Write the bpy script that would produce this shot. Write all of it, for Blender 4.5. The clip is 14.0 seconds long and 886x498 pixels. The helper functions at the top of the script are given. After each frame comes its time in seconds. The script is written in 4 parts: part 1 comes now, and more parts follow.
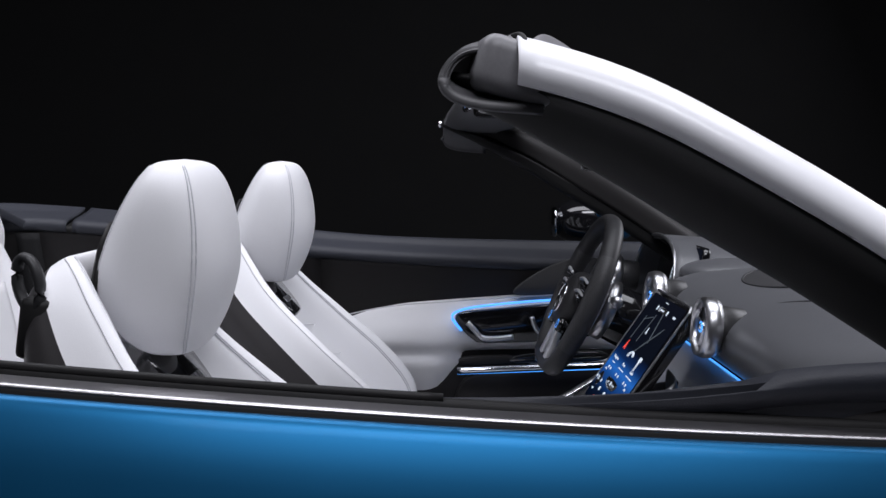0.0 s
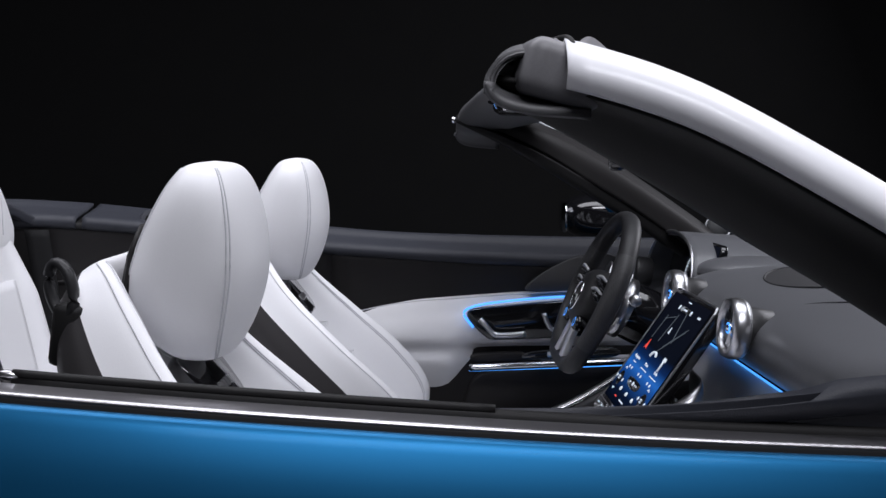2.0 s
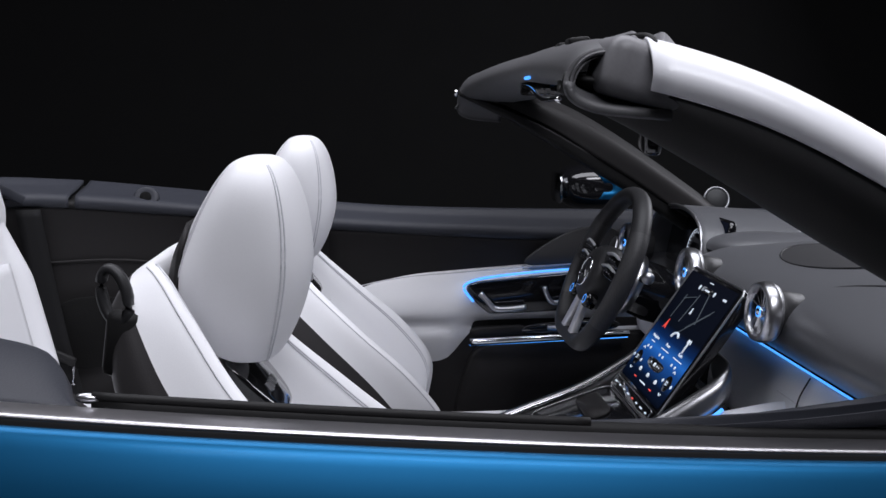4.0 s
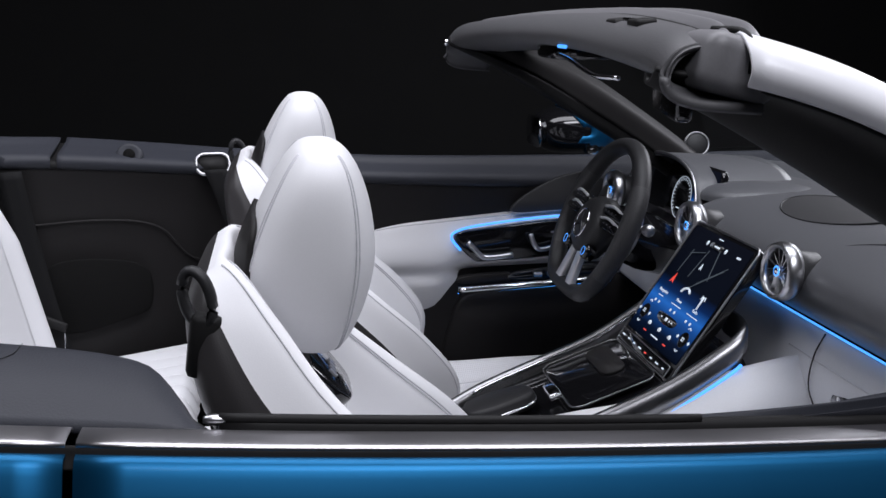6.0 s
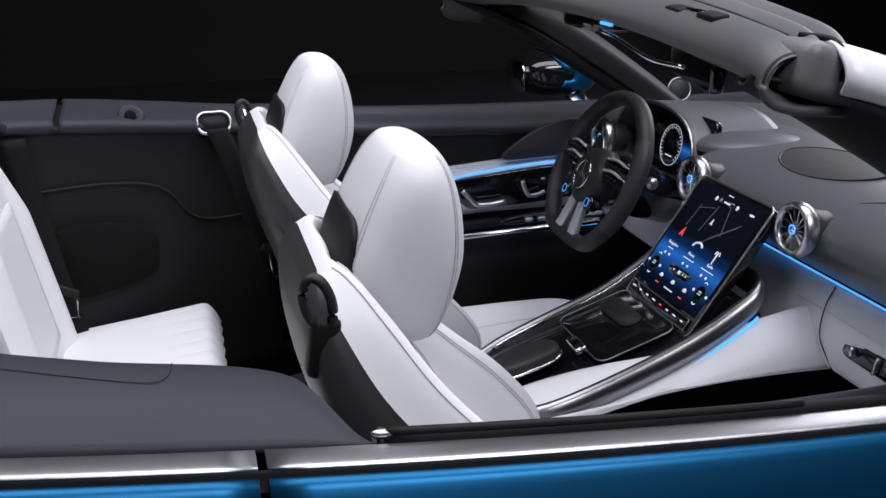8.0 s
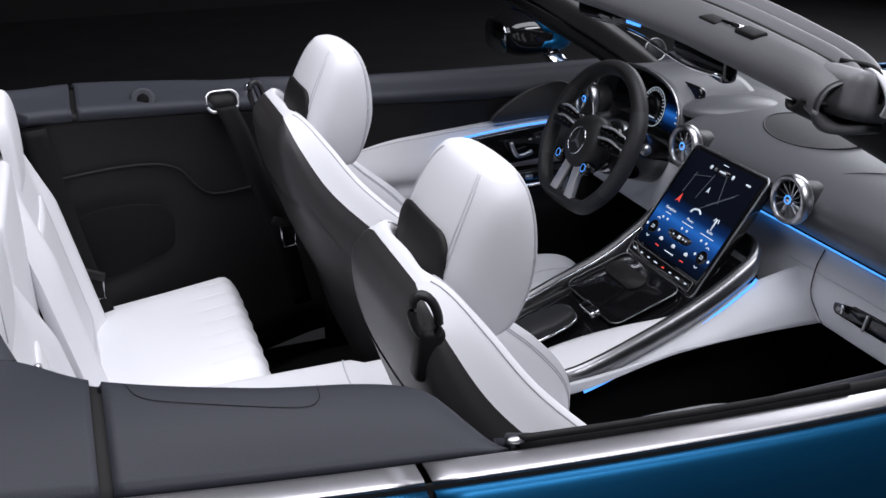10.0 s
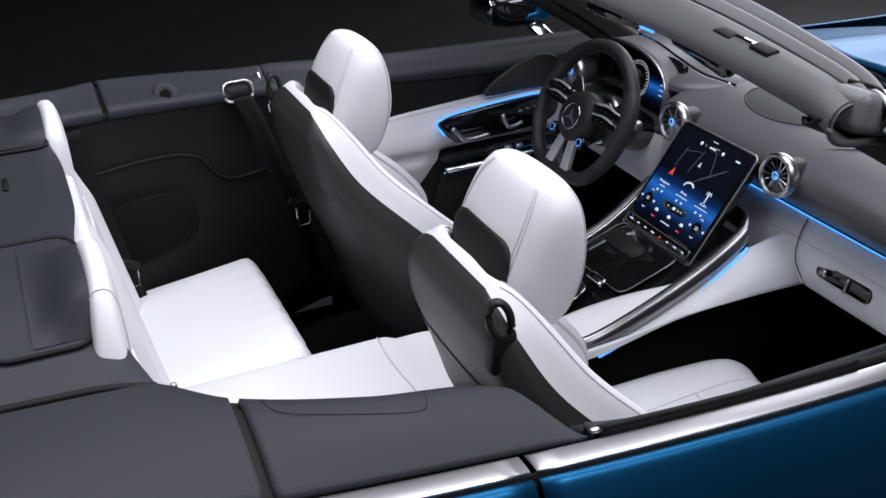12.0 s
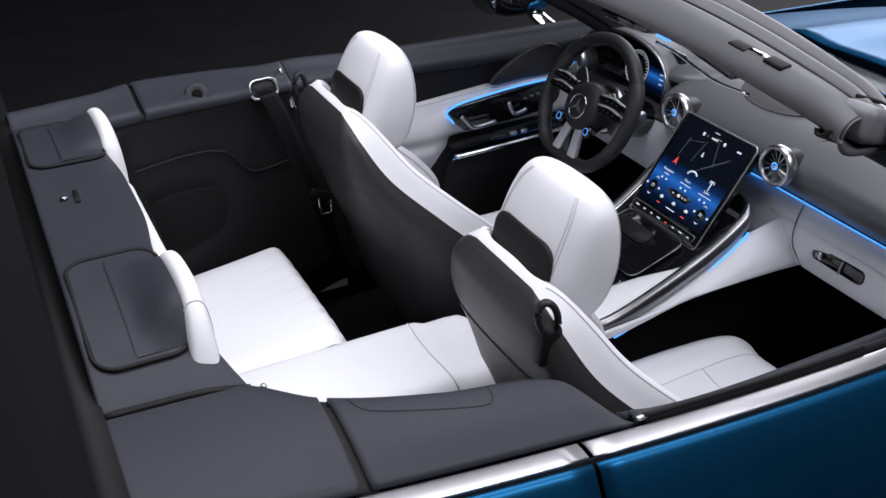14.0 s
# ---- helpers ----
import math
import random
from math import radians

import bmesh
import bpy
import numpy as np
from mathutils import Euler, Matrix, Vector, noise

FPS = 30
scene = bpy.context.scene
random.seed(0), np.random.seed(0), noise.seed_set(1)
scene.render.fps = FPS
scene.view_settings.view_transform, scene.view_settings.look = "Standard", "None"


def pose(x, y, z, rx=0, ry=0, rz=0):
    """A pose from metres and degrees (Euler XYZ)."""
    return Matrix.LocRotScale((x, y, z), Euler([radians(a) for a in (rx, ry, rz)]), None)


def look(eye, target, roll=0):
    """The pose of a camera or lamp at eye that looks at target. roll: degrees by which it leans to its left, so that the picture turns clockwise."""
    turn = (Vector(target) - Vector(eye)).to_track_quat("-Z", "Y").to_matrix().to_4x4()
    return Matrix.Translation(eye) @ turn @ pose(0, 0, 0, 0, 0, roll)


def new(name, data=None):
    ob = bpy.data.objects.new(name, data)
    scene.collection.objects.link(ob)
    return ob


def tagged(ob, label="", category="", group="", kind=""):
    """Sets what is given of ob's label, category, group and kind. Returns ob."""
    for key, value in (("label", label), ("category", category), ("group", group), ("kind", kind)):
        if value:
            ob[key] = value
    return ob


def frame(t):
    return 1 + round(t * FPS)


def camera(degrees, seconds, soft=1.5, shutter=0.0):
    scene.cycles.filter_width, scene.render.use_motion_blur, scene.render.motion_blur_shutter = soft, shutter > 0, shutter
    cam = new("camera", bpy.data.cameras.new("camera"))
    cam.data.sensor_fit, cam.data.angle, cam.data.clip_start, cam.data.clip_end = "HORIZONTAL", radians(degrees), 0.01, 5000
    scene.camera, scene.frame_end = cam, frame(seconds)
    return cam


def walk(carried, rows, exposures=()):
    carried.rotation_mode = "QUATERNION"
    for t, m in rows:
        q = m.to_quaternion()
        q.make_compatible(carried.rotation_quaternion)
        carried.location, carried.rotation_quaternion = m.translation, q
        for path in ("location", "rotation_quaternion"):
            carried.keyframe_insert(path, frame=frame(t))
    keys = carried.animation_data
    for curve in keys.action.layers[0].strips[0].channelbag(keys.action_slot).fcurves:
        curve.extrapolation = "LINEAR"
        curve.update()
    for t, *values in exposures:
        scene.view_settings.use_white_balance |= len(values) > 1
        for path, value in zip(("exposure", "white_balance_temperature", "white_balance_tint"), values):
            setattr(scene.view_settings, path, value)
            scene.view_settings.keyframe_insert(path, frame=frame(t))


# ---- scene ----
cam = camera(49.0, 14.0)
METRES, EYE, TILT, LEAN, TURN = 1.36, 1.12, -5.0, 0.0, 0.0
ROWS = [
    (0.0, 0.0, 0.0, 0.0, -0.0, 0.0, -0.0),
    (0.5, -0.0048, 0.0014, 0.0012, 0.03, -0.04, -0.02),
    (1.0, -0.0136, 0.0038, 0.0031, -0.09, -0.11, -0.02),
    (1.5, -0.0271, 0.008, 0.007, -0.35, -0.31, -0.04),
    (2.0, -0.0427, 0.0123, 0.0132, -0.72, -0.66, -0.02),
    (2.5, -0.0637, 0.0179, 0.0217, -1.3, -1.19, 0.02),
    (3.0, -0.0869, 0.0239, 0.0296, -2.04, -1.8, 0.09),
    (5.5, -0.2341, 0.0552, 0.0971, -7.91, -7.14, 0.93),
    (6.0, -0.2702, 0.0602, 0.113, -9.34, -8.54, 1.06),
    (6.5, -0.3052, 0.0643, 0.1287, -10.69, -9.85, 1.2),
    (7.0, -0.345, 0.0683, 0.1473, -12.18, -11.27, 1.31),
    (7.5, -0.3829, 0.0709, 0.1673, -13.52, -12.58, 1.42),
    (8.0, -0.4242, 0.0719, 0.1929, -14.92, -14.03, 1.52),
    (10.5, -0.6183, 0.0574, 0.3319, -21.54, -20.4, 2.22),
    (11.0, -0.6562, 0.0513, 0.3634, -22.75, -21.61, 2.38),
    (11.5, -0.6896, 0.0449, 0.3921, -23.75, -22.62, 2.53),
    (12.0, -0.725, 0.0376, 0.4231, -24.7, -23.66, 2.64),
    (12.5, -0.7573, 0.0314, 0.45, -25.48, -24.48, 2.71),
    (13.0, -0.7905, 0.0253, 0.4764, -26.15, -25.24, 2.66),
    (13.5, -0.8152, 0.0198, 0.4979, -26.59, -25.82, 2.65),
    (14.0, -0.8343, 0.0145, 0.5152, -26.91, -26.25, 2.66),
]
walk(cam, [(t, pose(0, 0, EYE, TILT, LEAN, TURN) @ pose(METRES * x, METRES * y, METRES * z, 90 + pitch, roll, yaw)) for t, x, y, z, yaw, pitch, roll in ROWS])

# ---- world and light ----
world = bpy.data.worlds.new("studio_dark")
scene.world = world
world.use_nodes = True
world.node_tree.nodes["Background"].inputs[0].default_value = (0.6, 0.65, 0.75, 1)
world.node_tree.nodes["Background"].inputs[1].default_value = 0.0


def softbox(name, m, sx, sy, watts, tint=(1, 1, 1)):
    d = bpy.data.lights.new(name, "AREA")
    d.shape, d.size, d.size_y, d.energy, d.color = "RECTANGLE", sx, sy, watts, tint
    ob = new(name, d)
    ob.matrix_world = m
    return ob


softbox("softbox_overhead", look((-0.1, 1.75, 3.3), (-0.1, 1.66, 0)), 4.6, 1.5, 106, (0.91, 0.915, 1.0))
softbox("softbox_camera_side", look((0.6, -1.3, 4.3), (0.0, 1.5, 0.8)), 3.2, 1.1, 126, (0.91, 0.915, 1.0))

softbox("softbox_front", look((5.8, 5.0, 3.2), (1.0, 2.0, 0.9)), 3.6, 1.8, 160, (0.91, 0.915, 1.0))

# ---- helpers for building ----
CY = 1.66        # the car's centre line


def smooth(bm, on=True):
    for f in bm.faces:
        f.smooth = on


def part(name, bm, mat, parent=None, label="", thick=0.0, bevel=0.0, offset=-1.0, segs=2, flat=False):
    bmesh.ops.recalc_face_normals(bm, faces=bm.faces) if not thick else None
    smooth(bm, not flat)
    me = bpy.data.meshes.new(name)
    bm.to_mesh(me)
    bm.free()
    ob = new(name, me)
    me.materials.append(mat)
    if parent is not None:
        ob.parent = parent
    if label:
        ob["label"] = label
    if thick:
        md = ob.modifiers.new("thickness", "SOLIDIFY")
        md.thickness, md.offset = thick, offset
    if bevel:
        md = ob.modifiers.new("edges", "BEVEL")
        md.width, md.segments, md.limit_method, md.angle_limit = bevel, segs, "ANGLE", radians(35)
        md.harden_normals = False
    return ob


def thing(name, label, category, at=(0, 0, 0), group="", kind=""):
    ob = new(name)
    ob.location = at
    ob.empty_display_size = 0.05
    return tagged(ob, label, category, group, kind)


def cr(p, t):
    """Catmull-Rom through the points p at t in 0..1."""
    n = len(p) - 1
    s = min(max(t, 0.0), 1.0) * n
    i = min(int(s), n - 1)
    f = s - i
    b, c = Vector(p[i]), Vector(p[i + 1])
    a = Vector(p[i - 1]) if i > 0 else b * 2 - c
    d = Vector(p[i + 2]) if i + 2 <= n else c * 2 - b
    return 0.5 * (2 * b + (c - a) * f + (2 * a - 5 * b + 4 * c - d) * f * f + (3 * b - a - 3 * c + d) * f ** 3)


def tab(xs, ys, x):
    """Smooth value from a table."""
    if x <= xs[0]:
        return ys[0]
    if x >= xs[-1]:
        return ys[-1]
    i = max(k for k in range(len(xs)) if xs[k] <= x)
    i = min(i, len(xs) - 2)
    h = xs[i + 1] - xs[i]
    m0 = (ys[i + 1] - ys[i - 1]) / (xs[i + 1] - xs[i - 1]) if i else (ys[1] - ys[0]) / h
    m1 = (ys[i + 2] - ys[i]) / (xs[i + 2] - xs[i]) if i + 2 < len(xs) else (ys[-1] - ys[-2]) / h
    f = (x - xs[i]) / h
    return (2 * f ** 3 - 3 * f * f + 1) * ys[i] + (f ** 3 - 2 * f * f + f) * h * m0 + (3 * f * f - 2 * f ** 3) * ys[i + 1] + (f ** 3 - f * f) * h * m1


def sheet(f, nu, nv, close_u=False, close_v=False, bm=None):
    """A grid of quads from f(u, v)."""
    bm = bm or bmesh.new()
    g = [[bm.verts.new(f(i / (nu if close_u else nu - 1), j / (nv if close_v else nv - 1))) for j in range(nv)] for i in range(nu)]
    for i in range(nu if close_u else nu - 1):
        for j in range(nv if close_v else nv - 1):
            a, b = (i + 1) % nu, (j + 1) % nv
            bm.faces.new((g[i][j], g[a][j], g[a][b], g[i][b]))
    return bm


def patch(rows, nu=16, nv=16, bm=None, close_v=False):
    """A smooth surface through a small net of control points."""
    if close_v:
        rows = [list(r) + [r[0]] for r in rows]
    return sheet(lambda u, v: cr([cr(r, v) for r in rows], u), nu, nv, bm=bm)


def tube(pts, r, n=8, steps=0, closed=False, bm=None, flat=1.0, taper=None):
    """A round bar along a smooth path; flat squeezes it across its side."""
    bm = bm or bmesh.new()
    k = steps or len(pts)
    p = [cr(pts, i / (k - 1)) for i in range(k)] if steps else [Vector(q) for q in pts]
    rings = []
    up = Vector((0, 0, 1))
    for i in range(k):
        a = p[i - 1] if (i or closed) else p[i]
        b = p[(i + 1) % k] if (i < k - 1 or closed) else p[i]
        d = (b - a).normalized()
        side = d.cross(up)
        if side.length < 0.05:
            side = d.cross(Vector((1, 0, 0)))
        side.normalize()
        top = side.cross(d)
        rr = r * (taper(i / (k - 1)) if taper else 1)
        rings.append([bm.verts.new(p[i] + (side * math.cos(6.2832 * j / n) * flat + top * math.sin(6.2832 * j / n)) * rr) for j in range(n)])
    for i in range(k if closed else k - 1):
        a, b = rings[i], rings[(i + 1) % k]
        for j in range(n):
            bm.faces.new((a[j], a[(j + 1) % n], b[(j + 1) % n], b[j]))
    if not closed:
        bm.faces.new(rings[0][::-1])
        bm.faces.new(rings[-1])
    return bm


def block(m, sx, sy, sz, bm=None):
    """A box of that size at the pose m, to be rounded by a bevel."""
    bm = bm or bmesh.new()
    r = bmesh.ops.create_cube(bm, size=1, matrix=m @ Matrix.Diagonal((sx, sy, sz, 1)))
    return bm


def prism(outline, m, depth, bm=None):
    """A plate cut to an outline (x, y) at the pose m, from z = 0 down to -depth."""
    bm = bm or bmesh.new()
    a = [bm.verts.new(m @ Vector((x, y, 0))) for x, y in outline]
    b = [bm.verts.new(m @ Vector((x, y, -depth))) for x, y in outline]
    n = len(a)
    bm.faces.new(a)
    bm.faces.new(b[::-1])
    for i in range(n):
        bm.faces.new((a[i], b[i], b[(i + 1) % n], a[(i + 1) % n]))
    return bm


def rounded(w, h, r, n=5):
    """The outline of a rounded rectangle."""
    out = []
    for cx, cy, a0 in ((w / 2 - r, h / 2 - r, 0), (-w / 2 + r, h / 2 - r, 90), (-w / 2 + r, -h / 2 + r, 180), (w / 2 - r, -h / 2 + r, 270)):
        for i in range(n + 1):
            a = radians(a0 + 90 * i / n)
            out.append((cx + r * math.cos(a), cy + r * math.sin(a)))
    return out


def soft_outline(pts, n=6):
    """A closed smooth outline through a few corners."""
    k = len(pts)
    q = [(*p, 0) for p in pts]
    out = []
    for i in range(k):
        a, b, c, d = q[i - 1], q[i], q[(i + 1) % k], q[(i + 2) % k]
        for j in range(n):
            v = cr([a, b, c, d], (1 + j / n) / 3)
            out.append((v.x, v.y))
    return out


def ring_body(profile, m, n=36):
    """A turned ring: a closed profile of (radius, height) about the z axis of m."""
    k = len(profile)
    return sheet(lambda u, v: m @ Vector((profile[int(round(v * k)) % k][0] * math.cos(6.2832 * u), profile[int(round(v * k)) % k][0] * math.sin(6.2832 * u), profile[int(round(v * k)) % k][1])), n, k, True, True)


def turned(profile, m, n=28, bm=None):
    """A turned body: profile of (radius, height) about the z axis of m."""
    bm = bm or bmesh.new()
    rings = [[bm.verts.new(m @ Vector((r * math.cos(6.2832 * j / n), r * math.sin(6.2832 * j / n), h))) for j in range(n)] for r, h in profile]
    for a, b in zip(rings, rings[1:]):
        for j in range(n):
            bm.faces.new((a[j], a[(j + 1) % n], b[(j + 1) % n], b[j]))
    bm.faces.new(rings[0][::-1])
    bm.faces.new(rings[-1])
    return bm


# ---- materials ----
def material(name, color, rough=0.5, metal=0.0, grain=0.0, scale=400.0, bump=0.0, vary=0.06, coat=0.0, emit=None, power=0.0, wear=3.0, spec=0.5):
    """A surface with fine grain in its relief and two scales of change in colour and gloss."""
    mt = bpy.data.materials.new(name)
    mt.use_nodes = True
    nt = mt.node_tree
    b = nt.nodes["Principled BSDF"]
    b.inputs["Base Color"].default_value = (*color, 1)
    b.inputs["Roughness"].default_value = rough
    b.inputs["Metallic"].default_value = metal
    b.inputs["Specular IOR Level"].default_value = spec
    b.inputs["Coat Weight"].default_value = coat
    b.inputs["Coat Roughness"].default_value = 0.12
    if emit:
        b.inputs["Emission Color"].default_value = (*emit, 1)
        b.inputs["Emission Strength"].default_value = power
    tc = nt.nodes.new("ShaderNodeTexCoord")
    big = nt.nodes.new("ShaderNodeTexNoise")
    big.inputs["Scale"].default_value, big.inputs["Detail"].default_value = wear, 4
    fine = nt.nodes.new("ShaderNodeTexNoise")
    fine.inputs["Scale"].default_value, fine.inputs["Detail"].default_value = scale, 3
    for n in (big, fine):
        nt.links.new(tc.outputs["Object"], n.inputs["Vector"])
    mix = nt.nodes.new("ShaderNodeMath")
    mix.operation = "MULTIPLY_ADD"
    mix.inputs[1].default_value, mix.inputs[2].default_value = 0.5, 0.0
    add = nt.nodes.new("ShaderNodeMath")
    add.operation = "MULTIPLY_ADD"
    add.inputs[1].default_value = 0.5
    nt.links.new(big.outputs["Fac"], add.inputs[0])
    nt.links.new(fine.outputs["Fac"], mix.inputs[0])
    nt.links.new(mix.outputs[0], add.inputs[2])
    hsv = nt.nodes.new("ShaderNodeHueSaturation")
    hsv.inputs["Color"].default_value = (*color, 1)
    rng = nt.nodes.new("ShaderNodeMapRange")
    rng.inputs["From Min"].default_value, rng.inputs["From Max"].default_value = 0.3, 0.7
    rng.inputs["To Min"].default_value, rng.inputs["To Max"].default_value = 1 - vary, 1 + vary
    nt.links.new(add.outputs[0], rng.inputs["Value"])
    nt.links.new(rng.outputs[0], hsv.inputs["Value"])
    nt.links.new(hsv.outputs[0], b.inputs["Base Color"])
    r2 = nt.nodes.new("ShaderNodeMapRange")
    r2.inputs["From Min"].default_value, r2.inputs["From Max"].default_value = 0.3, 0.7
    r2.inputs["To Min"].default_value, r2.inputs["To Max"].default_value = max(rough - 0.05, 0.02), min(rough + 0.05, 1)
    nt.links.new(add.outputs[0], r2.inputs["Value"])
    nt.links.new(r2.outputs[0], b.inputs["Roughness"])
    if grain:
        vor = nt.nodes.new("ShaderNodeTexVoronoi")
        vor.inputs["Scale"].default_value = scale
        nt.links.new(tc.outputs["Object"], vor.inputs["Vector"])
        bp = nt.nodes.new("ShaderNodeBump")
        bp.inputs["Strength"].default_value, bp.inputs["Distance"].default_value = grain, bump or 0.0004
        nt.links.new(vor.outputs["Distance"], bp.inputs["Height"])
        nt.links.new(bp.outputs[0], b.inputs["Normal"])
    return mt


def perforated(name, color):
    """Leather with rows of small punched holes."""
    mt = material(name, color, 0.55, grain=0.25, scale=500)
    nt = mt.node_tree
    b = nt.nodes["Principled BSDF"]
    tc = nt.nodes.new("ShaderNodeTexCoord")
    vor = nt.nodes.new("ShaderNodeTexVoronoi")
    vor.voronoi_dimensions = "2D"
    vor.inputs["Scale"].default_value, vor.inputs["Randomness"].default_value = 230, 0.0
    nt.links.new(tc.outputs["Object"], vor.inputs["Vector"])
    ramp = nt.nodes.new("ShaderNodeMapRange")
    ramp.inputs["From Min"].default_value, ramp.inputs["From Max"].default_value = 0.22, 0.34
    nt.links.new(vor.outputs["Distance"], ramp.inputs["Value"])
    mx = nt.nodes.new("ShaderNodeMix")
    mx.data_type = "RGBA"
    mx.inputs["A"].default_value = (color[0] * 0.75, color[1] * 0.75, color[2] * 0.75, 1)
    src = b.inputs["Base Color"].links[0].from_socket
    nt.links.new(ramp.outputs[0], mx.inputs["Factor"])
    nt.links.new(src, mx.inputs["B"])
    nt.links.new(mx.outputs["Result"], b.inputs["Base Color"])
    return mt


WHITE = material("white_leather", (0.78, 0.78, 0.8), 0.52, grain=0.1, scale=700, vary=0.025)
WHITE_PERF = perforated("white_perforated_leather", (0.72, 0.72, 0.74))
DARK_THREAD = material("grey_thread", (0.34, 0.34, 0.36), 0.7, scale=900)
THREAD = material("thread", (0.56, 0.56, 0.59), 0.7, scale=900)
BLACK_LEATHER = material("black_leather", (0.021, 0.021, 0.0225), 0.46, grain=0.35, scale=450, vary=0.1, spec=0.33)
# slate leather again, its colour raised to stand in for light on the dash
LIT_DASH_LEATHER = material("lit_dash_leather", (0.084, 0.086, 0.093), 0.38, grain=0.35, scale=450, vary=0.06, spec=0.6)
TONNEAU = material("tonneau_cloth", (0.006, 0.006, 0.0065), 0.9, grain=0.5, scale=900, vary=0.15, spec=0.08)
GREY_LEATHER = material("slate_leather", (0.032, 0.034, 0.042), 0.48, grain=0.35, scale=450, vary=0.07, spec=0.22)
PALE_GREY = material("pale_grey_leather", (0.68, 0.69, 0.72), 0.5, grain=0.3, scale=450, vary=0.04)
SHELL = material("shell_plastic", (0.034, 0.032, 0.033), 0.44, grain=0.2, scale=700, vary=0.08, spec=0.35)
DARK = material("dark_trim", (0.0105, 0.0095, 0.0098), 0.6, grain=0.3, scale=500, vary=0.1, spec=0.3)
CARPET = material("black_carpet", (0.01, 0.0098, 0.0098), 0.95, grain=0.8, scale=900, bump=0.002, vary=0.2, spec=0.1)
SILVER = material("silver_trim_paint", (0.62, 0.62, 0.64), 0.32, 0.45, vary=0.02, scale=900)
GLOSS_BLACK = material("piano_black", (0.006, 0.006, 0.007), 0.06, coat=0.5, vary=0.02)
RUBBER = material("rubber_seal", (0.008, 0.0078, 0.008), 0.6, vary=0.1, spec=0.25)
CHROME = material("bright_chrome", (0.82, 0.82, 0.85), 0.12, 1.0, vary=0.02)
SATIN = material("satin_aluminium", (0.55, 0.55, 0.57), 0.3, 1.0, vary=0.03, scale=800)
DARK_METAL = material("dark_brushed_metal", (0.3, 0.3, 0.31), 0.3, 1.0, vary=0.03, scale=900)
PAINT = material("blue_paint", (0.006, 0.098, 0.225), 0.42, 0.85, coat=0.04, vary=0.04, scale=1500)
FRAME_PAINT = material("silver_frame", (0.8, 0.8, 0.83), 0.45, 0.0, coat=0.3, vary=0.01)
LINING_LEATHER = material("header_lining_leather", (0.082, 0.0815, 0.086), 0.5, grain=0.35, scale=450, vary=0.06)
LED = material("blue_light_strip", (0.05, 0.2, 0.8), 0.4, emit=(0.07, 0.34, 1.0), power=1.5)
WEBBING = material("belt_webbing", (0.007, 0.007, 0.0075), 0.7, grain=0.6, scale=700, vary=0.1, spec=0.15)
STRIP_METAL = material("satin_belt_metal", (0.5, 0.49, 0.51), 0.32, 1.0, vary=0.02, scale=900)
SEAL_GREY = material("grey_seal_rubber", (0.16, 0.158, 0.166), 0.45, vary=0.1, scale=300)
GLOW = material("white_symbols", (0.6, 0.65, 0.7), 0.4, emit=(0.75, 0.85, 1.0), power=0.42)
RED_GLOW = material("red_symbol", (0.6, 0.05, 0.04), 0.4, emit=(1.0, 0.1, 0.07), power=0.5)
MIRROR = material("mirror_silver", (0.6, 0.62, 0.65), 0.02, 1.0, vary=0.0)


def clear_glass():
    mt = bpy.data.materials.new("clear_glass")
    mt.use_nodes = True
    nt = mt.node_tree
    nt.nodes.remove(nt.nodes["Principled BSDF"])
    tr, gl, mx = (nt.nodes.new(k) for k in ("ShaderNodeBsdfTransparent", "ShaderNodeBsdfGlossy", "ShaderNodeMixShader"))
    tr.inputs[0].default_value = (0.82, 0.84, 0.84, 1)
    gl.inputs["Roughness"].default_value = 0.02
    mx.inputs[0].default_value = 0.035
    nt.links.new(tr.outputs[0], mx.inputs[1])
    nt.links.new(gl.outputs[0], mx.inputs[2])
    nt.links.new(mx.outputs[0], nt.nodes["Material Output"].inputs[0])
    return mt


def lit_display():
    """A display whose picture glows: a blue band that fades towards top and bottom."""
    mt = material("display_picture", (0.004, 0.005, 0.008), 0.3, vary=0.0, spec=0.0)
    nt = mt.node_tree
    b = nt.nodes["Principled BSDF"]
    tc = nt.nodes.new("ShaderNodeTexCoord")
    sep = nt.nodes.new("ShaderNodeSeparateXYZ")
    nt.links.new(tc.outputs["Generated"], sep.inputs[0])
    ramp = nt.nodes.new("ShaderNodeValToRGB")
    e = ramp.color_ramp.elements
    e[0].position, e[0].color = 0.0, (0.001, 0.002, 0.006, 1)
    e[1].position, e[1].color = 1.0, (0.001, 0.001, 0.003, 1)
    for p, c in ((0.12, (0.002, 0.008, 0.03)), (0.27, (0.01, 0.08, 0.34)), (0.34, (0.022, 0.17, 0.66)), (0.44, (0.002, 0.022, 0.11)), (0.54, (0.0005, 0.0015, 0.005))):
        k = e.new(p)
        k.color = (*c, 1)
    nt.links.new(sep.outputs["Z"], ramp.inputs[0])
    nt.links.new(ramp.outputs[0], b.inputs["Emission Color"])
    b.inputs["Emission Strength"].default_value = 0.75
    return mt


GLASS = clear_glass()
DISPLAY = lit_display()
FLOOR = material("studio_floor_paint", (0.012, 0.012, 0.013), 0.6, vary=0.15)
WALLS = material("studio_black_cloth", (0.006, 0.006, 0.0063), 0.9, vary=0.2)

# ---- studio ----
def slab(name, m, sx, sy, sz, mat, label):
    ob = part(name, block(m, sx, sy, sz), mat, flat=True)
    return tagged(ob, label, "studio", kind="structure")


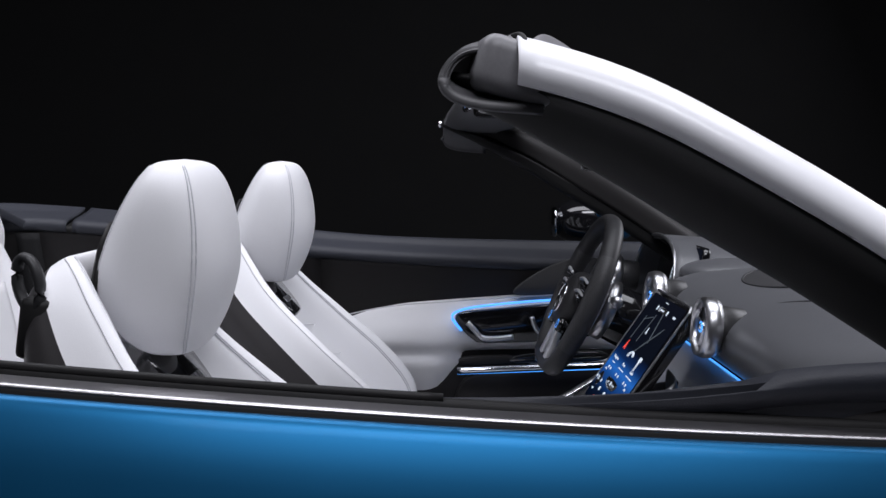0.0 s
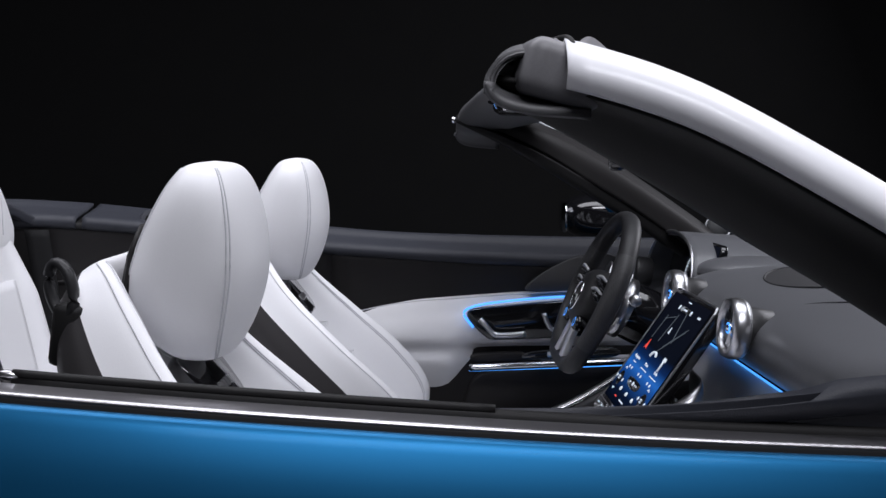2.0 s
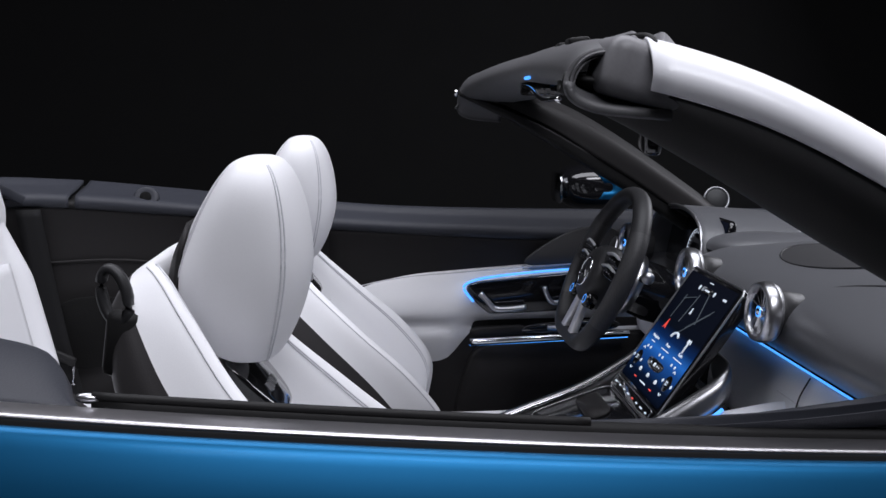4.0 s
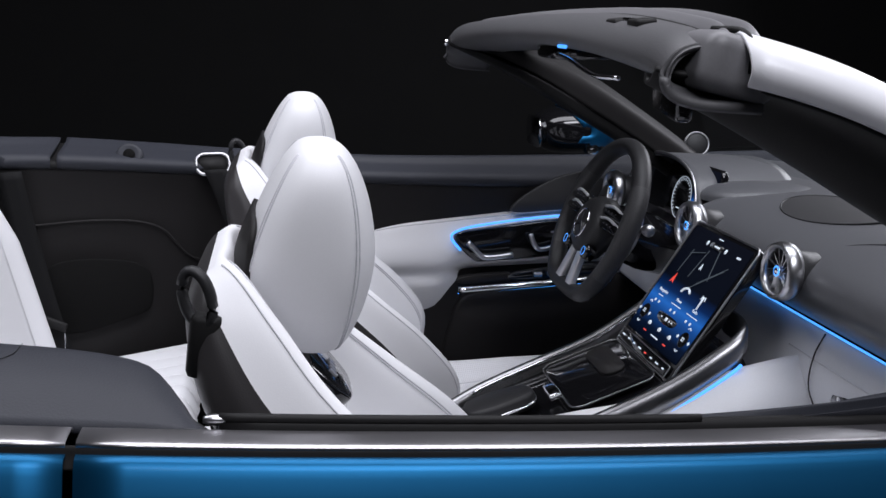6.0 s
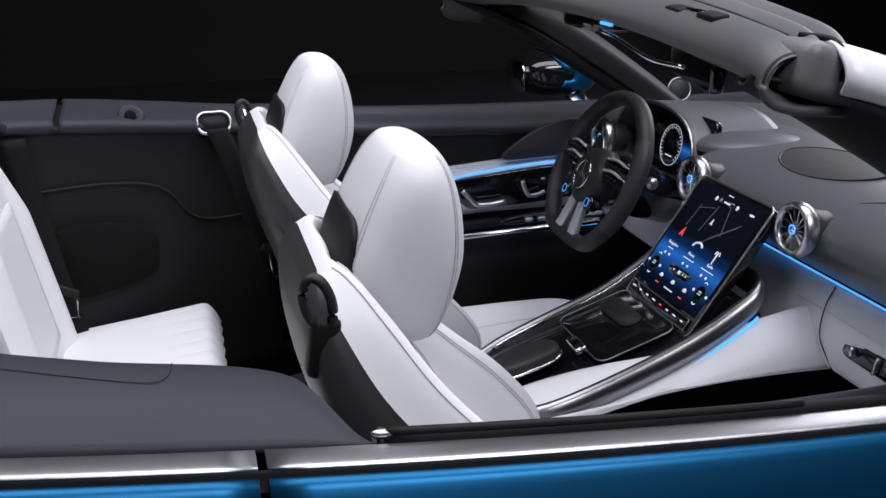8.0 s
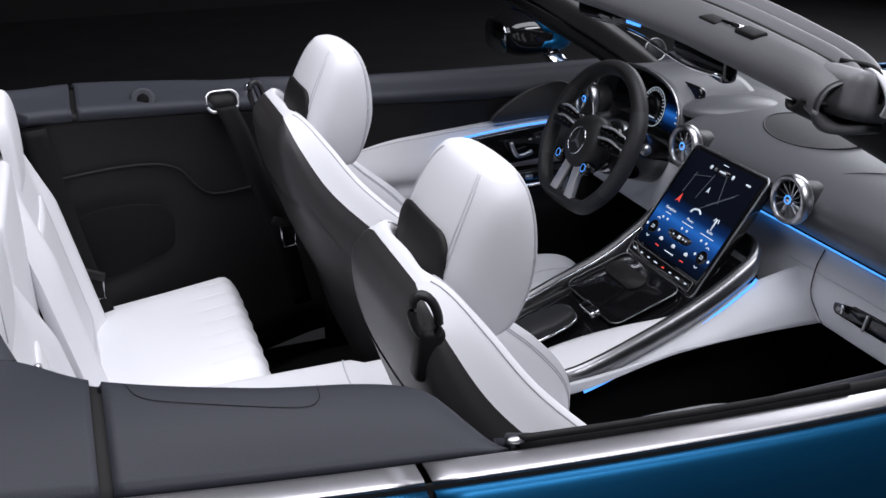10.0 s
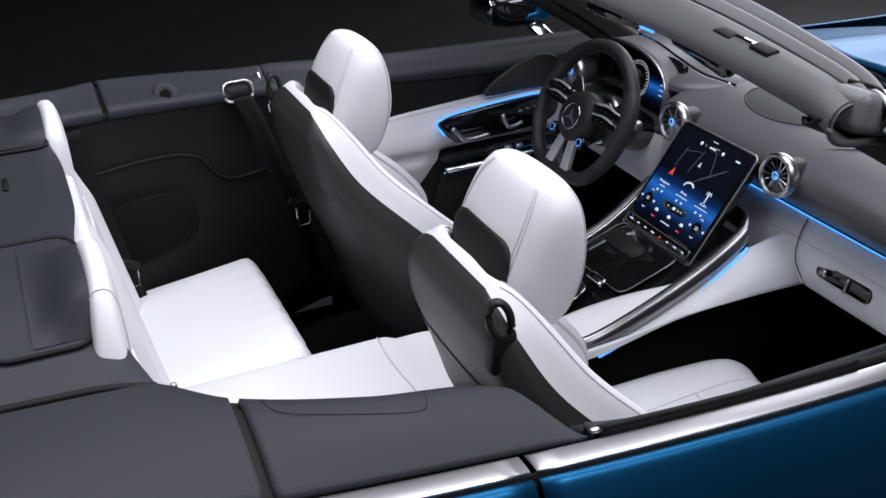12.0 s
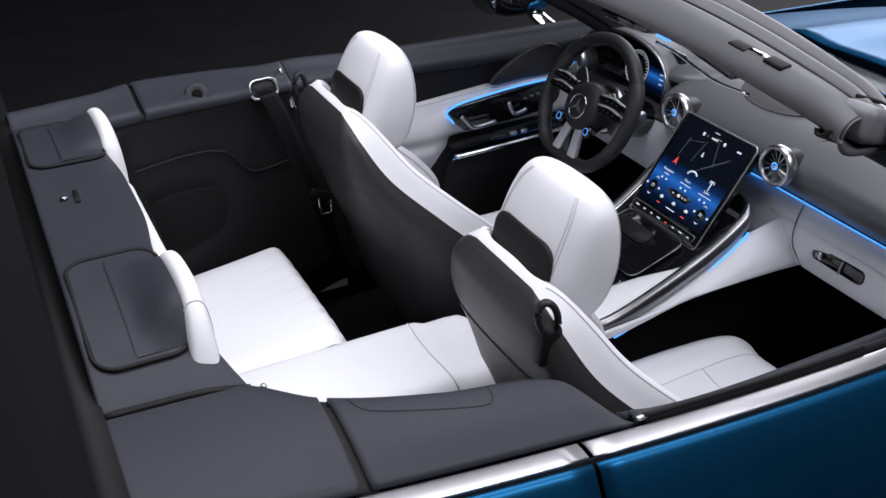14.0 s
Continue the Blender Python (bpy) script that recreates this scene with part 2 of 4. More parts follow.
slab("floor", pose(0, 1.5, -0.05), 15, 15, 0.1, FLOOR, "matt black painted studio floor under the car")
slab("ceiling", pose(0, 1.5, 5.05), 15, 15, 0.1, WALLS, "black studio ceiling high above the car")
slab("wall_north", pose(0, 9.05, 2.5), 15, 0.1, 5, WALLS, "black studio wall behind the car")
slab("wall_south", pose(0, -6.05, 2.5), 15, 0.1, 5, WALLS, "black studio wall behind the camera")
slab("wall_east", pose(7.55, 1.5, 2.5), 0.1, 15, 5, WALLS, "black studio wall ahead of the car")
slab("wall_west", pose(-7.55, 1.5, 2.5), 0.1, 15, 5, WALLS, "black studio wall behind the boot")

# ---- car body ----
car = thing("convertible_body", "blue metallic open convertible body with bright belt moulding", "car", (0, CY, 0))


def zb(x):
    return 0.892 - 0.0725 * x + 0.0165 * x * x


def vb(x):
    return 0.841 - 0.06 * (x + 0.3) ** 2


def edge_v(x, side):
    """The body edge beside the centre line; the far one is narrower behind the doors."""
    return vb(x) if side < 0 else tab([-2.0, -0.9, -0.64, -0.38, -0.12, 0.4, 1.0], [0.5, 0.60, 0.705, 0.775, 0.81, 0.81, 0.80], x)


def strip(x0, x1, prof, side=-1, n=40):
    """A body-side strip: prof lists (inward from the body edge, up from the belt line), swept along the belt."""
    def f(u, v):
        x = x0 + (x1 - x0) * u
        d, h, _ = cr([(a, b, 0) for a, b in prof], v)
        return Vector((x, side * (edge_v(x, side) - d), zb(x) + h))
    return sheet(f, n, 4 * len(prof))


SKIN = [(0.012, -0.004), (0.004, -0.002), (-0.006, -0.012), (-0.03, -0.06), (-0.065, -0.16), (-0.09, -0.3), (-0.075, -0.45), (-0.03, -0.62)]
for s in (-1, 1):
    part("door_skin", strip(-0.537, 0.98, SKIN, s), PAINT, car, thick=0.004, offset=0)
    part("rear_quarter", strip(-2.0, -0.545, SKIN, s), PAINT, car, thick=0.004, offset=0)
    part("front_wing", strip(0.99, 2.5, SKIN, s), PAINT, car, thick=0.004, offset=0)
    part("belt_gap", strip(-2.0, 0.98, [(0.004, -0.012), (0.008, -0.004), (0.0105, 0.003), (0.012, 0.0055)], s), RUBBER, car, thick=0.004)
    part("belt_moulding", strip(-0.537, 0.98, [(0.011, 0.002), (0.012, 0.007), (0.02, 0.0085), (0.034, 0.0088), (0.042, 0.008), (0.043, 0.004)], s), STRIP_METAL, car, "bright chrome belt moulding", thick=0.002)
    part("belt_moulding", strip(-2.0, -0.545, [(0.011, 0.002), (0.012, 0.007), (0.02, 0.0085), (0.034, 0.0088), (0.042, 0.008), (0.043, 0.004)], s), STRIP_METAL, car, "bright chrome belt moulding", thick=0.002)
    part("window_seal", strip(-0.43, 0.9, [(0.045, -0.012), (0.048, 0.008), (0.054, 0.0135), (0.06, 0.01), (0.062, -0.01)], s), RUBBER, car, "black rubber window seal", thick=0.003)
    part("seal_lip", tube([(x, s * (edge_v(x, s) - 0.053), zb(x) + 0.014) for x in np.linspace(-0.43, 0.0, 24)], 0.0042, 10), RUBBER, car)

for s in (-1, 1):
    part("seal_end", tube([(x, s * (edge_v(x, s) - 0.052), zb(x) + 0.0125) for x in (-0.443, -0.437, -0.43, -0.424)], 0.0048, 10, 8, taper=lambda t: 0.55 + 0.45 * math.sin(math.pi * t)), SATIN, car, "small bright end of the window seal")

# bonnet
def bonnet(u, v):
    x = 0.98 + 1.5 * u
    w = 2 * v - 1
    return Vector((x, w * (0.80 - 0.06 * u * u), 0.93 - 0.05 * u - 0.10 * u * u - 0.10 * abs(w) ** 2.4 + 0.018 * math.exp(-((abs(w) - 0.45) / 0.08) ** 2)))


part("bonnet", sheet(bonnet, 30, 41), PAINT, car, thick=0.005)


# ---- belt trim, side walls and rear deck ----
def crest(x, s):
    if s < 0:
        return (tab([-1.1, -0.92, -0.83, -0.68, -0.5, -0.43, 0.0, 0.5, 1.0], [0.53, 0.555, 0.62, 0.665, 0.69, 0.76, 0.765, 0.77, 0.765], x),
                tab([-1.1, -0.92, -0.68, -0.5, -0.43, -0.2, 0.0, 0.2, 0.4, 0.8], [1.012, 1.006, 0.984, 0.958, 0.93, 0.909, 0.902, 0.908, 0.925, 0.925], x))
    return (tab([-1.1, -0.92, -0.81, -0.64, -0.5, -0.38, 0.0, 0.5, 1.0], [0.5, 0.545, 0.61, 0.662, 0.69, 0.735, 0.765, 0.77, 0.765], x),
            tab([-1.1, -0.92, -0.64, -0.38, -0.12, 0.4, 0.8], [1.022, 1.016, 0.982, 0.95, 0.927, 0.913, 0.912], x))


def stitch(x, s=1):
    if s < 0:
        v, z = crest(x, s)
        return v - 0.03, z - 0.03
    return (tab([-1.1, -0.87, -0.6, -0.45, -0.3, 0.2, 0.8], [0.42, 0.48, 0.575, 0.64, 0.695, 0.715, 0.72], x),
            tab([-1.1, -0.87, -0.6, -0.45, -0.3, 0.2, 0.8], [0.985, 0.985, 0.953, 0.928, 0.905, 0.875, 0.865], x))


def cap_pt(x, v, s):
    (cv, cz), (sv, sz) = crest(x, s), stitch(x, s)
    o = edge_v(x, s) - 0.058 if s < 0 else cv + 0.012
    return cr([(x, s * o, zb(x) + 0.0 if s < 0 else cz - 0.02), (x, s * (o * 0.5 + cv * 0.5), zb(x) * 0.3 + cz * 0.7 if s < 0 else cz - 0.002), (x, s * cv, cz),
                (x, s * (cv * 0.55 + sv * 0.45 + 0.008), cz * 0.6 + sz * 0.4), (x, s * sv, sz + 0.003), (x, s * (sv + 0.008), sz - 0.006)], v)


def cap(x0, x1, s, n=36, slant=0.0):
    def f(u, v):
        p = cap_pt(x0 + (x1 - slant * v - x0) * u, v, s)
        p.z -= 0.03 * (max(0, u - 0.86) / 0.14) ** 2 * (slant > 0) * v
        return p
    return sheet(f, n, 26)


def wall(x0, x1, s, z1, mat, name, n=24):
    def f(u, v):
        x = x0 + (x1 - x0) * u
        sv, sz = stitch(x, s)
        return cr([(x, s * (sv + 0.006), sz - 0.003), (x, s * (sv + 0.02), sz - 0.09), (x, s * (sv + 0.02), 0.6 * sz + 0.4 * z1), (x, s * (sv - 0.0), z1)], v)
    return part(name, sheet(f, n, 14), mat, trim, thick=0.01)


trim = thing("cabin_side_trim", "dark leather belt trim and side panels along the cabin", "car trim", (0, CY, 0))
for s in (-1, 1):
    part("quarter_cap", cap(-0.822, -0.438, s, 36, 0.07 if s < 0 else 0.0), GREY_LEATHER, trim, "slate leather quarter panel cap", thick=0.012)
    part("corner_cap", cap(-1.095, -0.834, s), GREY_LEATHER, trim, "slate corner cover", thick=0.012)
    part("door_cap", cap(-0.432, 0.98, s, 50), GREY_LEATHER, trim, "dark leather door cap", thick=0.012)
    joint = cap(-0.842, -0.814, s, 6)
    bmesh.ops.translate(joint, verts=joint.verts, vec=(0, 0, -0.007))
    part("cap_joint", joint, RUBBER, trim, "black rubber joint", thick=0.006)
    wall(-1.05, -0.3, s, 0.30, DARK, "side_panel")
    wall(-0.3, 0.9, s, 0.25, DARK, "door_lower_panel")
for x0, x1 in ((-0.805, -0.575), (-0.42, 0.6)):
    for v in (0.69, 0.745):
        part("seam", tube([cap_pt(x, v, 1) + Vector((0, -0.0006, 0.0004)) for x in np.linspace(x0, x1, 40)], 0.0011, 6), DARK_THREAD, trim)

part("cover_outline", tube([cap_pt(x, v, -1) + Vector((0, 0, 0.001)) for x, v in ((-0.80, 0.40), (-0.785, 0.32), (-0.74, 0.3), (-0.64, 0.27), (-0.615, 0.3), (-0.61, 0.42))], 0.0004, 6, 30), RUBBER, trim, "thin outline of a cover")

deck = thing("rear_deck", "slate leather rear deck with pockets behind the rear headrests", "rear deck", (0, 1.63, 0))


def deck_top(x, v):
    return 1.066 - 0.066 * max(0, (abs(v) - 0.22) / 0.31) ** 2 - 0.03 * max(0, (x + 0.99) / 0.1) ** 2


def deck_f(u, v):
    w = 2 * v - 1
    y = 0.515 * w
    front = -0.955 + 0.06 * abs(w) ** 5 + 0.016 * math.exp(-(y / 0.17) ** 4)
    x = -1.095 + (front + 1.095) * u
    return Vector((x, y, deck_top(x, y)))


part("deck_skin", sheet(deck_f, 14, 60), GREY_LEATHER, deck, thick=0.02, bevel=0.004)
part("tonneau_gap", block(pose(-1.115, 0, 0.99), 0.05, 1.55, 0.05), RUBBER, deck)


def tonneau(u, v):
    w = 2 * v - 1
    x = -1.125 - 0.9 * u
    return Vector((x, 0.78 * w, 1.075 - 0.09 * abs(w) ** 2.5 - 0.10 * u * u))


part("tonneau_cover", sheet(tonneau, 16, 30), TONNEAU, car, "black cloth tonneau cover", thick=0.02)

# cabin floor and tunnel
floor_pan = tagged(part("cabin_floor", block(pose(-0.1, CY, 0.21), 2.0, 1.5, 0.04), CARPET), "black carpeted cabin floor", "car floor", kind="structure")
tagged(part("rear_bulkhead", block(pose(-1.0, CY, 0.55), 0.05, 1.1, 0.8), CARPET), "black carpeted bulkhead behind the rear seats", "car trim", kind="structure")
tagged(part("front_bulkhead", block(pose(0.95, CY, 0.5), 0.05, 1.45, 0.7), CARPET), "black carpeted bulkhead of the footwells", "car trim", kind="structure")
tagged(part("tunnel", block(pose(0.15, CY, 0.36), 1.5, 0.26, 0.3), CARPET, bevel=0.04), "black carpeted transmission tunnel", "car trim", kind="structure")

# ---- windscreen frame ----
frame_top = thing("windscreen_frame", "silver windscreen frame with black seals and dark lining", "windscreen frame", (0, 1.635, 0))


def header_ring(w, pts):
    """One section of the header at w across the car: bowed forward in the middle, the ends beyond 1 turn down."""
    a = abs(w)
    k = max(0, a - 0.9) / 0.15
    dz = -0.024 * min(a, 1) ** 2.2 - 0.04 * k ** 2.4 + 0.012
    out = []
    for x, z in pts:
        bow = 0.03 + 0.1 * min(1.0, max(0.0, x / 0.1))
        out.append((x + bow * (1 - min(a, 1.0) ** 1.5), math.copysign(0.645 * min(a, 0.9) + 0.0645 * math.sin(min(k, 1) * 1.5708), w), z + dz))
    return out


LINING = [(0.1, 1.196), (0.05, 1.2), (0.022, 1.205), (0.006, 1.213), (0.0, 1.225), (0.004, 1.239), (0.014, 1.251), (0.028, 1.257), (0.044, 1.258)]
CHANNEL = [(0.044, 1.258), (0.049, 1.251), (0.055, 1.259), (0.063, 1.266), (0.071, 1.259), (0.076, 1.25), (0.082, 1.259), (0.091, 1.265), (0.103, 1.252)]
ws = [-1.05, -1.03, -0.98, -0.9, -0.75, -0.5, -0.25, 0, 0.25, 0.5, 0.75, 0.9, 0.98, 1.03, 1.05]
part("header_lining", patch([header_ring(w, LINING) for w in [-0.99] + ws[2:]], 80, 40), LINING_LEATHER, frame_top, "slate lining with two latch slots", thick=0.006, offset=1)
part("header_seal", patch([header_ring(w, CHANNEL) for w in ws], 70, 46), SEAL_GREY, frame_top, "grey ribbed header seal channel", thick=0.004, offset=1)
for y in (-0.345, -0.438):
    part("latch_slot", block(pose(0.054 - 0.06 * (-0.345 - y), y, 1.2558, 1.5, -5, -5), 0.024, 0.046, 0.013), RUBBER, frame_top, "black latch slot", bevel=0.003)
part("latch_hook", block(pose(0.052, -0.392, 1.26, 1.5, 0, -5), 0.01, 0.05, 0.006), CHROME, frame_top, "small chrome latch hook", bevel=0.002)
part("roof_console", prism(soft_outline([(-0.05, 0.07), (0.03, 0.09), (0.06, 0), (0.03, -0.09), (-0.05, -0.07)]), Matrix.Translation((0.11, 0.0, 1.2)) @ pose(0, 0, 0, 180, 0, 0), 0.025), GLOSS_BLACK, frame_top, "gloss black roof console", bevel=0.006)
part("roof_light", block(pose(0.033, -0.165, 1.223), 0.004, 0.042, 0.005), LED, frame_top, "glowing blue roof lamp", bevel=0.002)
part("roof_console_rim", tube([(0.03, -0.15, 1.212), (0.034, -0.2, 1.207), (0.03, -0.27, 1.198), (0.03, -0.33, 1.191), (0.036, -0.4, 1.192)], 0.003, 8, 20), CHROME, frame_top, "thin chrome rim")
part("header_screw", turned([(0.002, 0), (0.008, 0.002), (0.009, 0.008), (0.006, 0.012)], pose(0.0, 0.6, 1.21, 0, -90, 0), 14), CHROME, frame_top, "chrome locating pin")
def pillar_edge(x):
    return (0.638 + 0.15 * (x - 0.09), tab([0.0, 0.095, 0.206, 0.341, 0.431, 0.6, 0.8, 0.95], [1.258, 1.240, 1.201, 1.127, 1.071, 0.957, 0.81, 0.69], x))


# black bars in the channel's dips paint the shade of the grooves
for x, z in ((0.049, 1.2525), (0.076, 1.2515)):
    part("groove_shade", tube([header_ring(w, [(x, z)])[0] for w in np.linspace(-1.02, 1.02, 60)], 0.0055, 8), RUBBER, frame_top, "dark bar for the shade in a header seal groove")
part("header_end", block(pose(0.074, -0.612, 1.215, 0, 16, 8), 0.09, 0.07, 0.06), SEAL_GREY, frame_top, "moulded rubber end of the header seal", bevel=0.017, segs=5)
# two black bars on the moulded end stand in for shade in its folds
for k in (-0.01, 0.014):
    part("fold_shade", tube([(0.088 + k - 0.012, -0.59, 1.2475 - 0.45 * k), (0.09 + k, -0.63, 1.2455 - 0.45 * k), (0.094 + k, -0.6465, 1.226 - 0.45 * k), (0.092 + k, -0.645, 1.206 - 0.45 * k)], 0.0035, 8, 16), RUBBER, frame_top)
# windscreen: black border and clear pane
def screen_pt(u, v):
    w = 2 * v - 1
    e = 0.1 + 0.64 * u
    z = tab([0.0, 0.095, 0.206, 0.341, 0.431, 0.6, 0.8], [1.262, 1.238, 1.195, 1.121, 1.065, 0.951, 0.805], e)
    return Vector((e + 0.13 * (1 - abs(w) ** 1.5), w * (0.62 + 0.12 * u), z + 0.012 * (1 - w * w)))


part("glass_border", sheet(lambda u, v: screen_pt(u * 0.1, v), 8, 40), GLOSS_BLACK, frame_top, "black ceramic border of the windscreen", thick=0.004)
part("glass_border", sheet(lambda u, v: screen_pt(0.9 + u * 0.1, v), 8, 40), GLOSS_BLACK, frame_top, "black ceramic border of the windscreen", thick=0.004)
pane = part("windscreen_pane", sheet(lambda u, v: screen_pt(0.1 + u * 0.8, v), 14, 30), GLASS, frame_top, "clear windscreen glass")
pane.visible_shadow = False
# rear-view mirror
rvm = part("rear_view_mirror", prism(rounded(0.25, 0.056, 0.018), Matrix(((-0.23, 0, -0.973, 0.232), (-0.973, 0, 0.23, -0.06), (0, 1, 0, 1.138), (0, 0, 0, 1))), 0.025), GLOSS_BLACK, frame_top, "frameless black rear-view mirror", bevel=0.006)
part("mirror_foot", tube([(0.245, -0.05, 1.14), (0.262, -0.03, 1.165), (0.27, 0.0, 1.195)], 0.012, 10, 8), RUBBER, frame_top)

def pillar(prof, s, x0=0.075, x1=0.85, taper=0.0):
    def f(u, v):
        x = x0 + (x1 - x0) * u
        pv, pz = pillar_edge(x)
        g = 0.2 + 0.8 * math.sin(1.5708 * min(1.0, u / 0.35)) if taper else 1.0
        a, b, _ = cr([(p[0], p[1], 0) for p in prof], v)
        a, b = taper + (a - taper) * g, -taper * 2 + (b + taper * 2) * g
        return Vector((x, s * (pv - a), pz + b))
    return sheet(f, 36, 5 * len(prof))


for s in (-1, 1):
    part("a_pillar", pillar([(0.014, 0.002), (0.0, 0.0), (-0.018, -0.014), (-0.026, -0.03), (-0.02, -0.045)], s), FRAME_PAINT, frame_top, "silver painted windscreen pillar", thick=0.004)
    part("pillar_seal", pillar([(-0.018, -0.043), (0.01, -0.055), (0.04, -0.085), (0.075, -0.112), (0.1, -0.108), (0.105, -0.08)], s, 0.0, taper=0.02), RUBBER, frame_top, "black rubber door seal", thick=0.006)
    part("pillar_lining", pillar([(0.012, 0.003), (0.06, -0.012), (0.1, -0.03), (0.105, -0.08)], s, 0.06, taper=0.02), DARK, frame_top, thick=0.004)

# ---- dashboard ----
dash = thing("dashboard", "dark leather dashboard over a pale grey lower half", "dashboard", (0, CY, 0))


def dash_pt(w, x, z):
    return (x + 0.02 * abs(w) ** 3, 0.735 * w, z - 0.012 * abs(w) ** 3)


UP = [(1.0, 0.895), (0.82, 0.918), (0.66, 0.924), (0.54, 0.914), (0.446, 0.885), (0.424, 0.84), (0.466, 0.787)]
WELL = [(1.0, 0.895), (0.82, 0.918), (0.66, 0.924), (0.6, 0.91), (0.565, 0.85), (0.53, 0.8), (0.468, 0.787)]
LOW = [(0.472, 0.778), (0.456, 0.75), (0.443, 0.71), (0.44, 0.665), (0.452, 0.638), (0.5, 0.632)]
ws = [-1, -0.7, -0.4, -0.1, 0.2, 0.35, 0.42, 0.5, 0.75, 0.92, 0.97, 1]
part("dash_pad", patch([[dash_pt(w, *p) for p in (WELL if 0.4 < w < 0.95 else UP)] for w in ws], 90, 34), LIT_DASH_LEATHER, dash, "slate leather dash pad", thick=0.01)
part("lower_dash", patch([[dash_pt(w, *p) for p in LOW] for w in ws], 50, 24), PALE_GREY, dash, "pale grey leather lower dash", thick=0.01)
part("light_strip", tube([dash_pt(w, 0.464, 0.7825) for w in np.linspace(-0.98, 0.3, 40)], 0.0017, 8), LED, dash, "glowing blue light strip")

# ---- centre console ----
console = thing("centre_console", "gloss black centre console with brushed metal wings", "console", (0, CY, 0))


def wing_path(s):
    if s > 0:
        return [(-0.09, 0.085, 0.57), (-0.02, 0.108, 0.595), (0.08, 0.122, 0.628), (0.19, 0.13, 0.667), (0.28, 0.14, 0.715), (0.34, 0.142, 0.757), (0.372, 0.12, 0.77), (0.378, 0.05, 0.772)]
    return [(-0.10, s * 0.165, 0.585), (-0.03, s * 0.19, 0.605), (0.1, s * 0.187, 0.645), (0.22, s * 0.18, 0.69), (0.31, s * 0.176, 0.74), (0.352, s * 0.165, 0.765), (0.372, s * 0.13, 0.772), (0.378, s * 0.05, 0.772)]


for s in (-1, 1):
    pth = wing_path(s)
    part("console_wing", sheet(lambda u, v: cr(pth, u) + Vector((0.0, s * 0.016 * math.cos(6.2832 * v), 0.026 * math.sin(6.2832 * v) - 0.02)), 40, 14, close_v=True), DARK_METAL, console, "dark brushed metal console wing")
    part("console_light", tube([(p[0], p[1] + s * 0.0165, p[2] - 0.043) for p in [cr(pth, t) for t in np.linspace(0.15, 0.68, 20)]], 0.003, 6), LED, console, "glowing blue light strip")

    def flank(u, v):
        p = cr(pth[:6], min(1, u * 1.08))
        fx = max(0, u - 0.8) / 0.2
        a = Vector((p.x + 0.13 * fx, p.y + s * 0.006, p.z - 0.045))
        q = Vector((-0.1 + 0.6 * u, s * (0.215 + 0.03 * u) if s < 0 else 0.15 + 0.03 * u, tab([0, 0.35, 0.7, 1], [0.585, 0.613, 0.632, 0.632], u) if s < 0 else 0.5))
        m = a.lerp(q, 0.5) + Vector((0, s * 0.012, 0))
        return cr([a, m, q], v)
    part("console_flank", sheet(flank, 24, 10), PALE_GREY if s < 0 else DARK, console, "pale grey leather flank" if s < 0 else "dark flank", thick=0.008)


def ctop(u, v):
    x = -0.1 + 0.45 * u
    w = 2 * v - 1
    return Vector((x, 0.172 * w if w < 0 else 0.118 * w, tab([-0.1, -0.03, 0.1, 0.22, 0.35], [0.55, 0.575, 0.615, 0.655, 0.73], x)))


part("console_top", sheet(ctop, 24, 10), GLOSS_BLACK, console, "gloss black console panel", thick=0.02)


# console details
part("console_leather", sheet(lambda u, v: ctop(0.0 + 0.62 * u, 0.0 + (0.3 - 0.24 * u * u) * v) + Vector((0, 0, 0.012 + 0.008 * math.sin(math.pi * v))), 16, 8), WHITE, console, "white leather console edge", thick=0.01)
rest = part("hand_rest", prism(soft_outline([(-0.05, 0.03), (0.05, 0.026), (0.055, -0.026), (-0.05, -0.03)]), pose(-0.02, -0.02, 0.622, 0, -14, 4), 0.03), BLACK_LEATHER, console, "black leather hand rest", bevel=0.008)
part("hand_rest_rim", tube([pose(-0.02, -0.02, 0.604, 0, -14, 4) @ Vector((*p, 0)) for p in soft_outline([(-0.053, 0.033), (0.053, 0.029), (0.058, -0.029), (-0.053, -0.033)])], 0.003, 6, closed=True), CHROME, rest, "chrome rim")
part("rocker_switch", block(pose(0.075, -0.035, 0.632, 0, -17, 0), 0.022, 0.05, 0.012), CHROME, console, "chrome rocker switch", bevel=0.003)
lid = part("tray_lid", prism(rounded(0.15, 0.2, 0.02), pose(0.165, 0, 0.648, 0, -19, 0), 0.006), GLOSS_BLACK, console, "gloss black roller lid", bevel=0.002)
part("tray_slot", prism(rounded(0.045, 0.12, 0.02), pose(0.19, 0.03, 0.661, 0, -19, 0), 0.004), DARK, console, "dark oval recess")
part("console_bezel", tube([pose(0.165, 0, 0.650, 0, -19, 0) @ Vector((*p, 0)) for p in rounded(0.156, 0.206, 0.022)], 0.0014, 6, closed=True), DARK_METAL, console)
for s in (1,):
    part("console_rail", tube([Vector((p[0], p[1] - s * 0.016, p[2] + 0.001)) for p in [cr(wing_path(s), t) for t in np.linspace(0.1, 0.62, 24)]], 0.004, 8), CHROME, console, "bright inner rail")

# ---- touchscreen ----
SCREEN = Matrix(((0, 0.561, -0.827, 0.319), (-1, 0, 0, 1.658), (0, 0.827, 0.561, 0.779), (0, 0, 0, 1)))
screen = thing("touchscreen", "upright touchscreen with a blue menu over the console", "screen", (0.319, 1.658, 0.779))
SM = Matrix.Translation((-0.319, -1.658, -0.779)) @ SCREEN


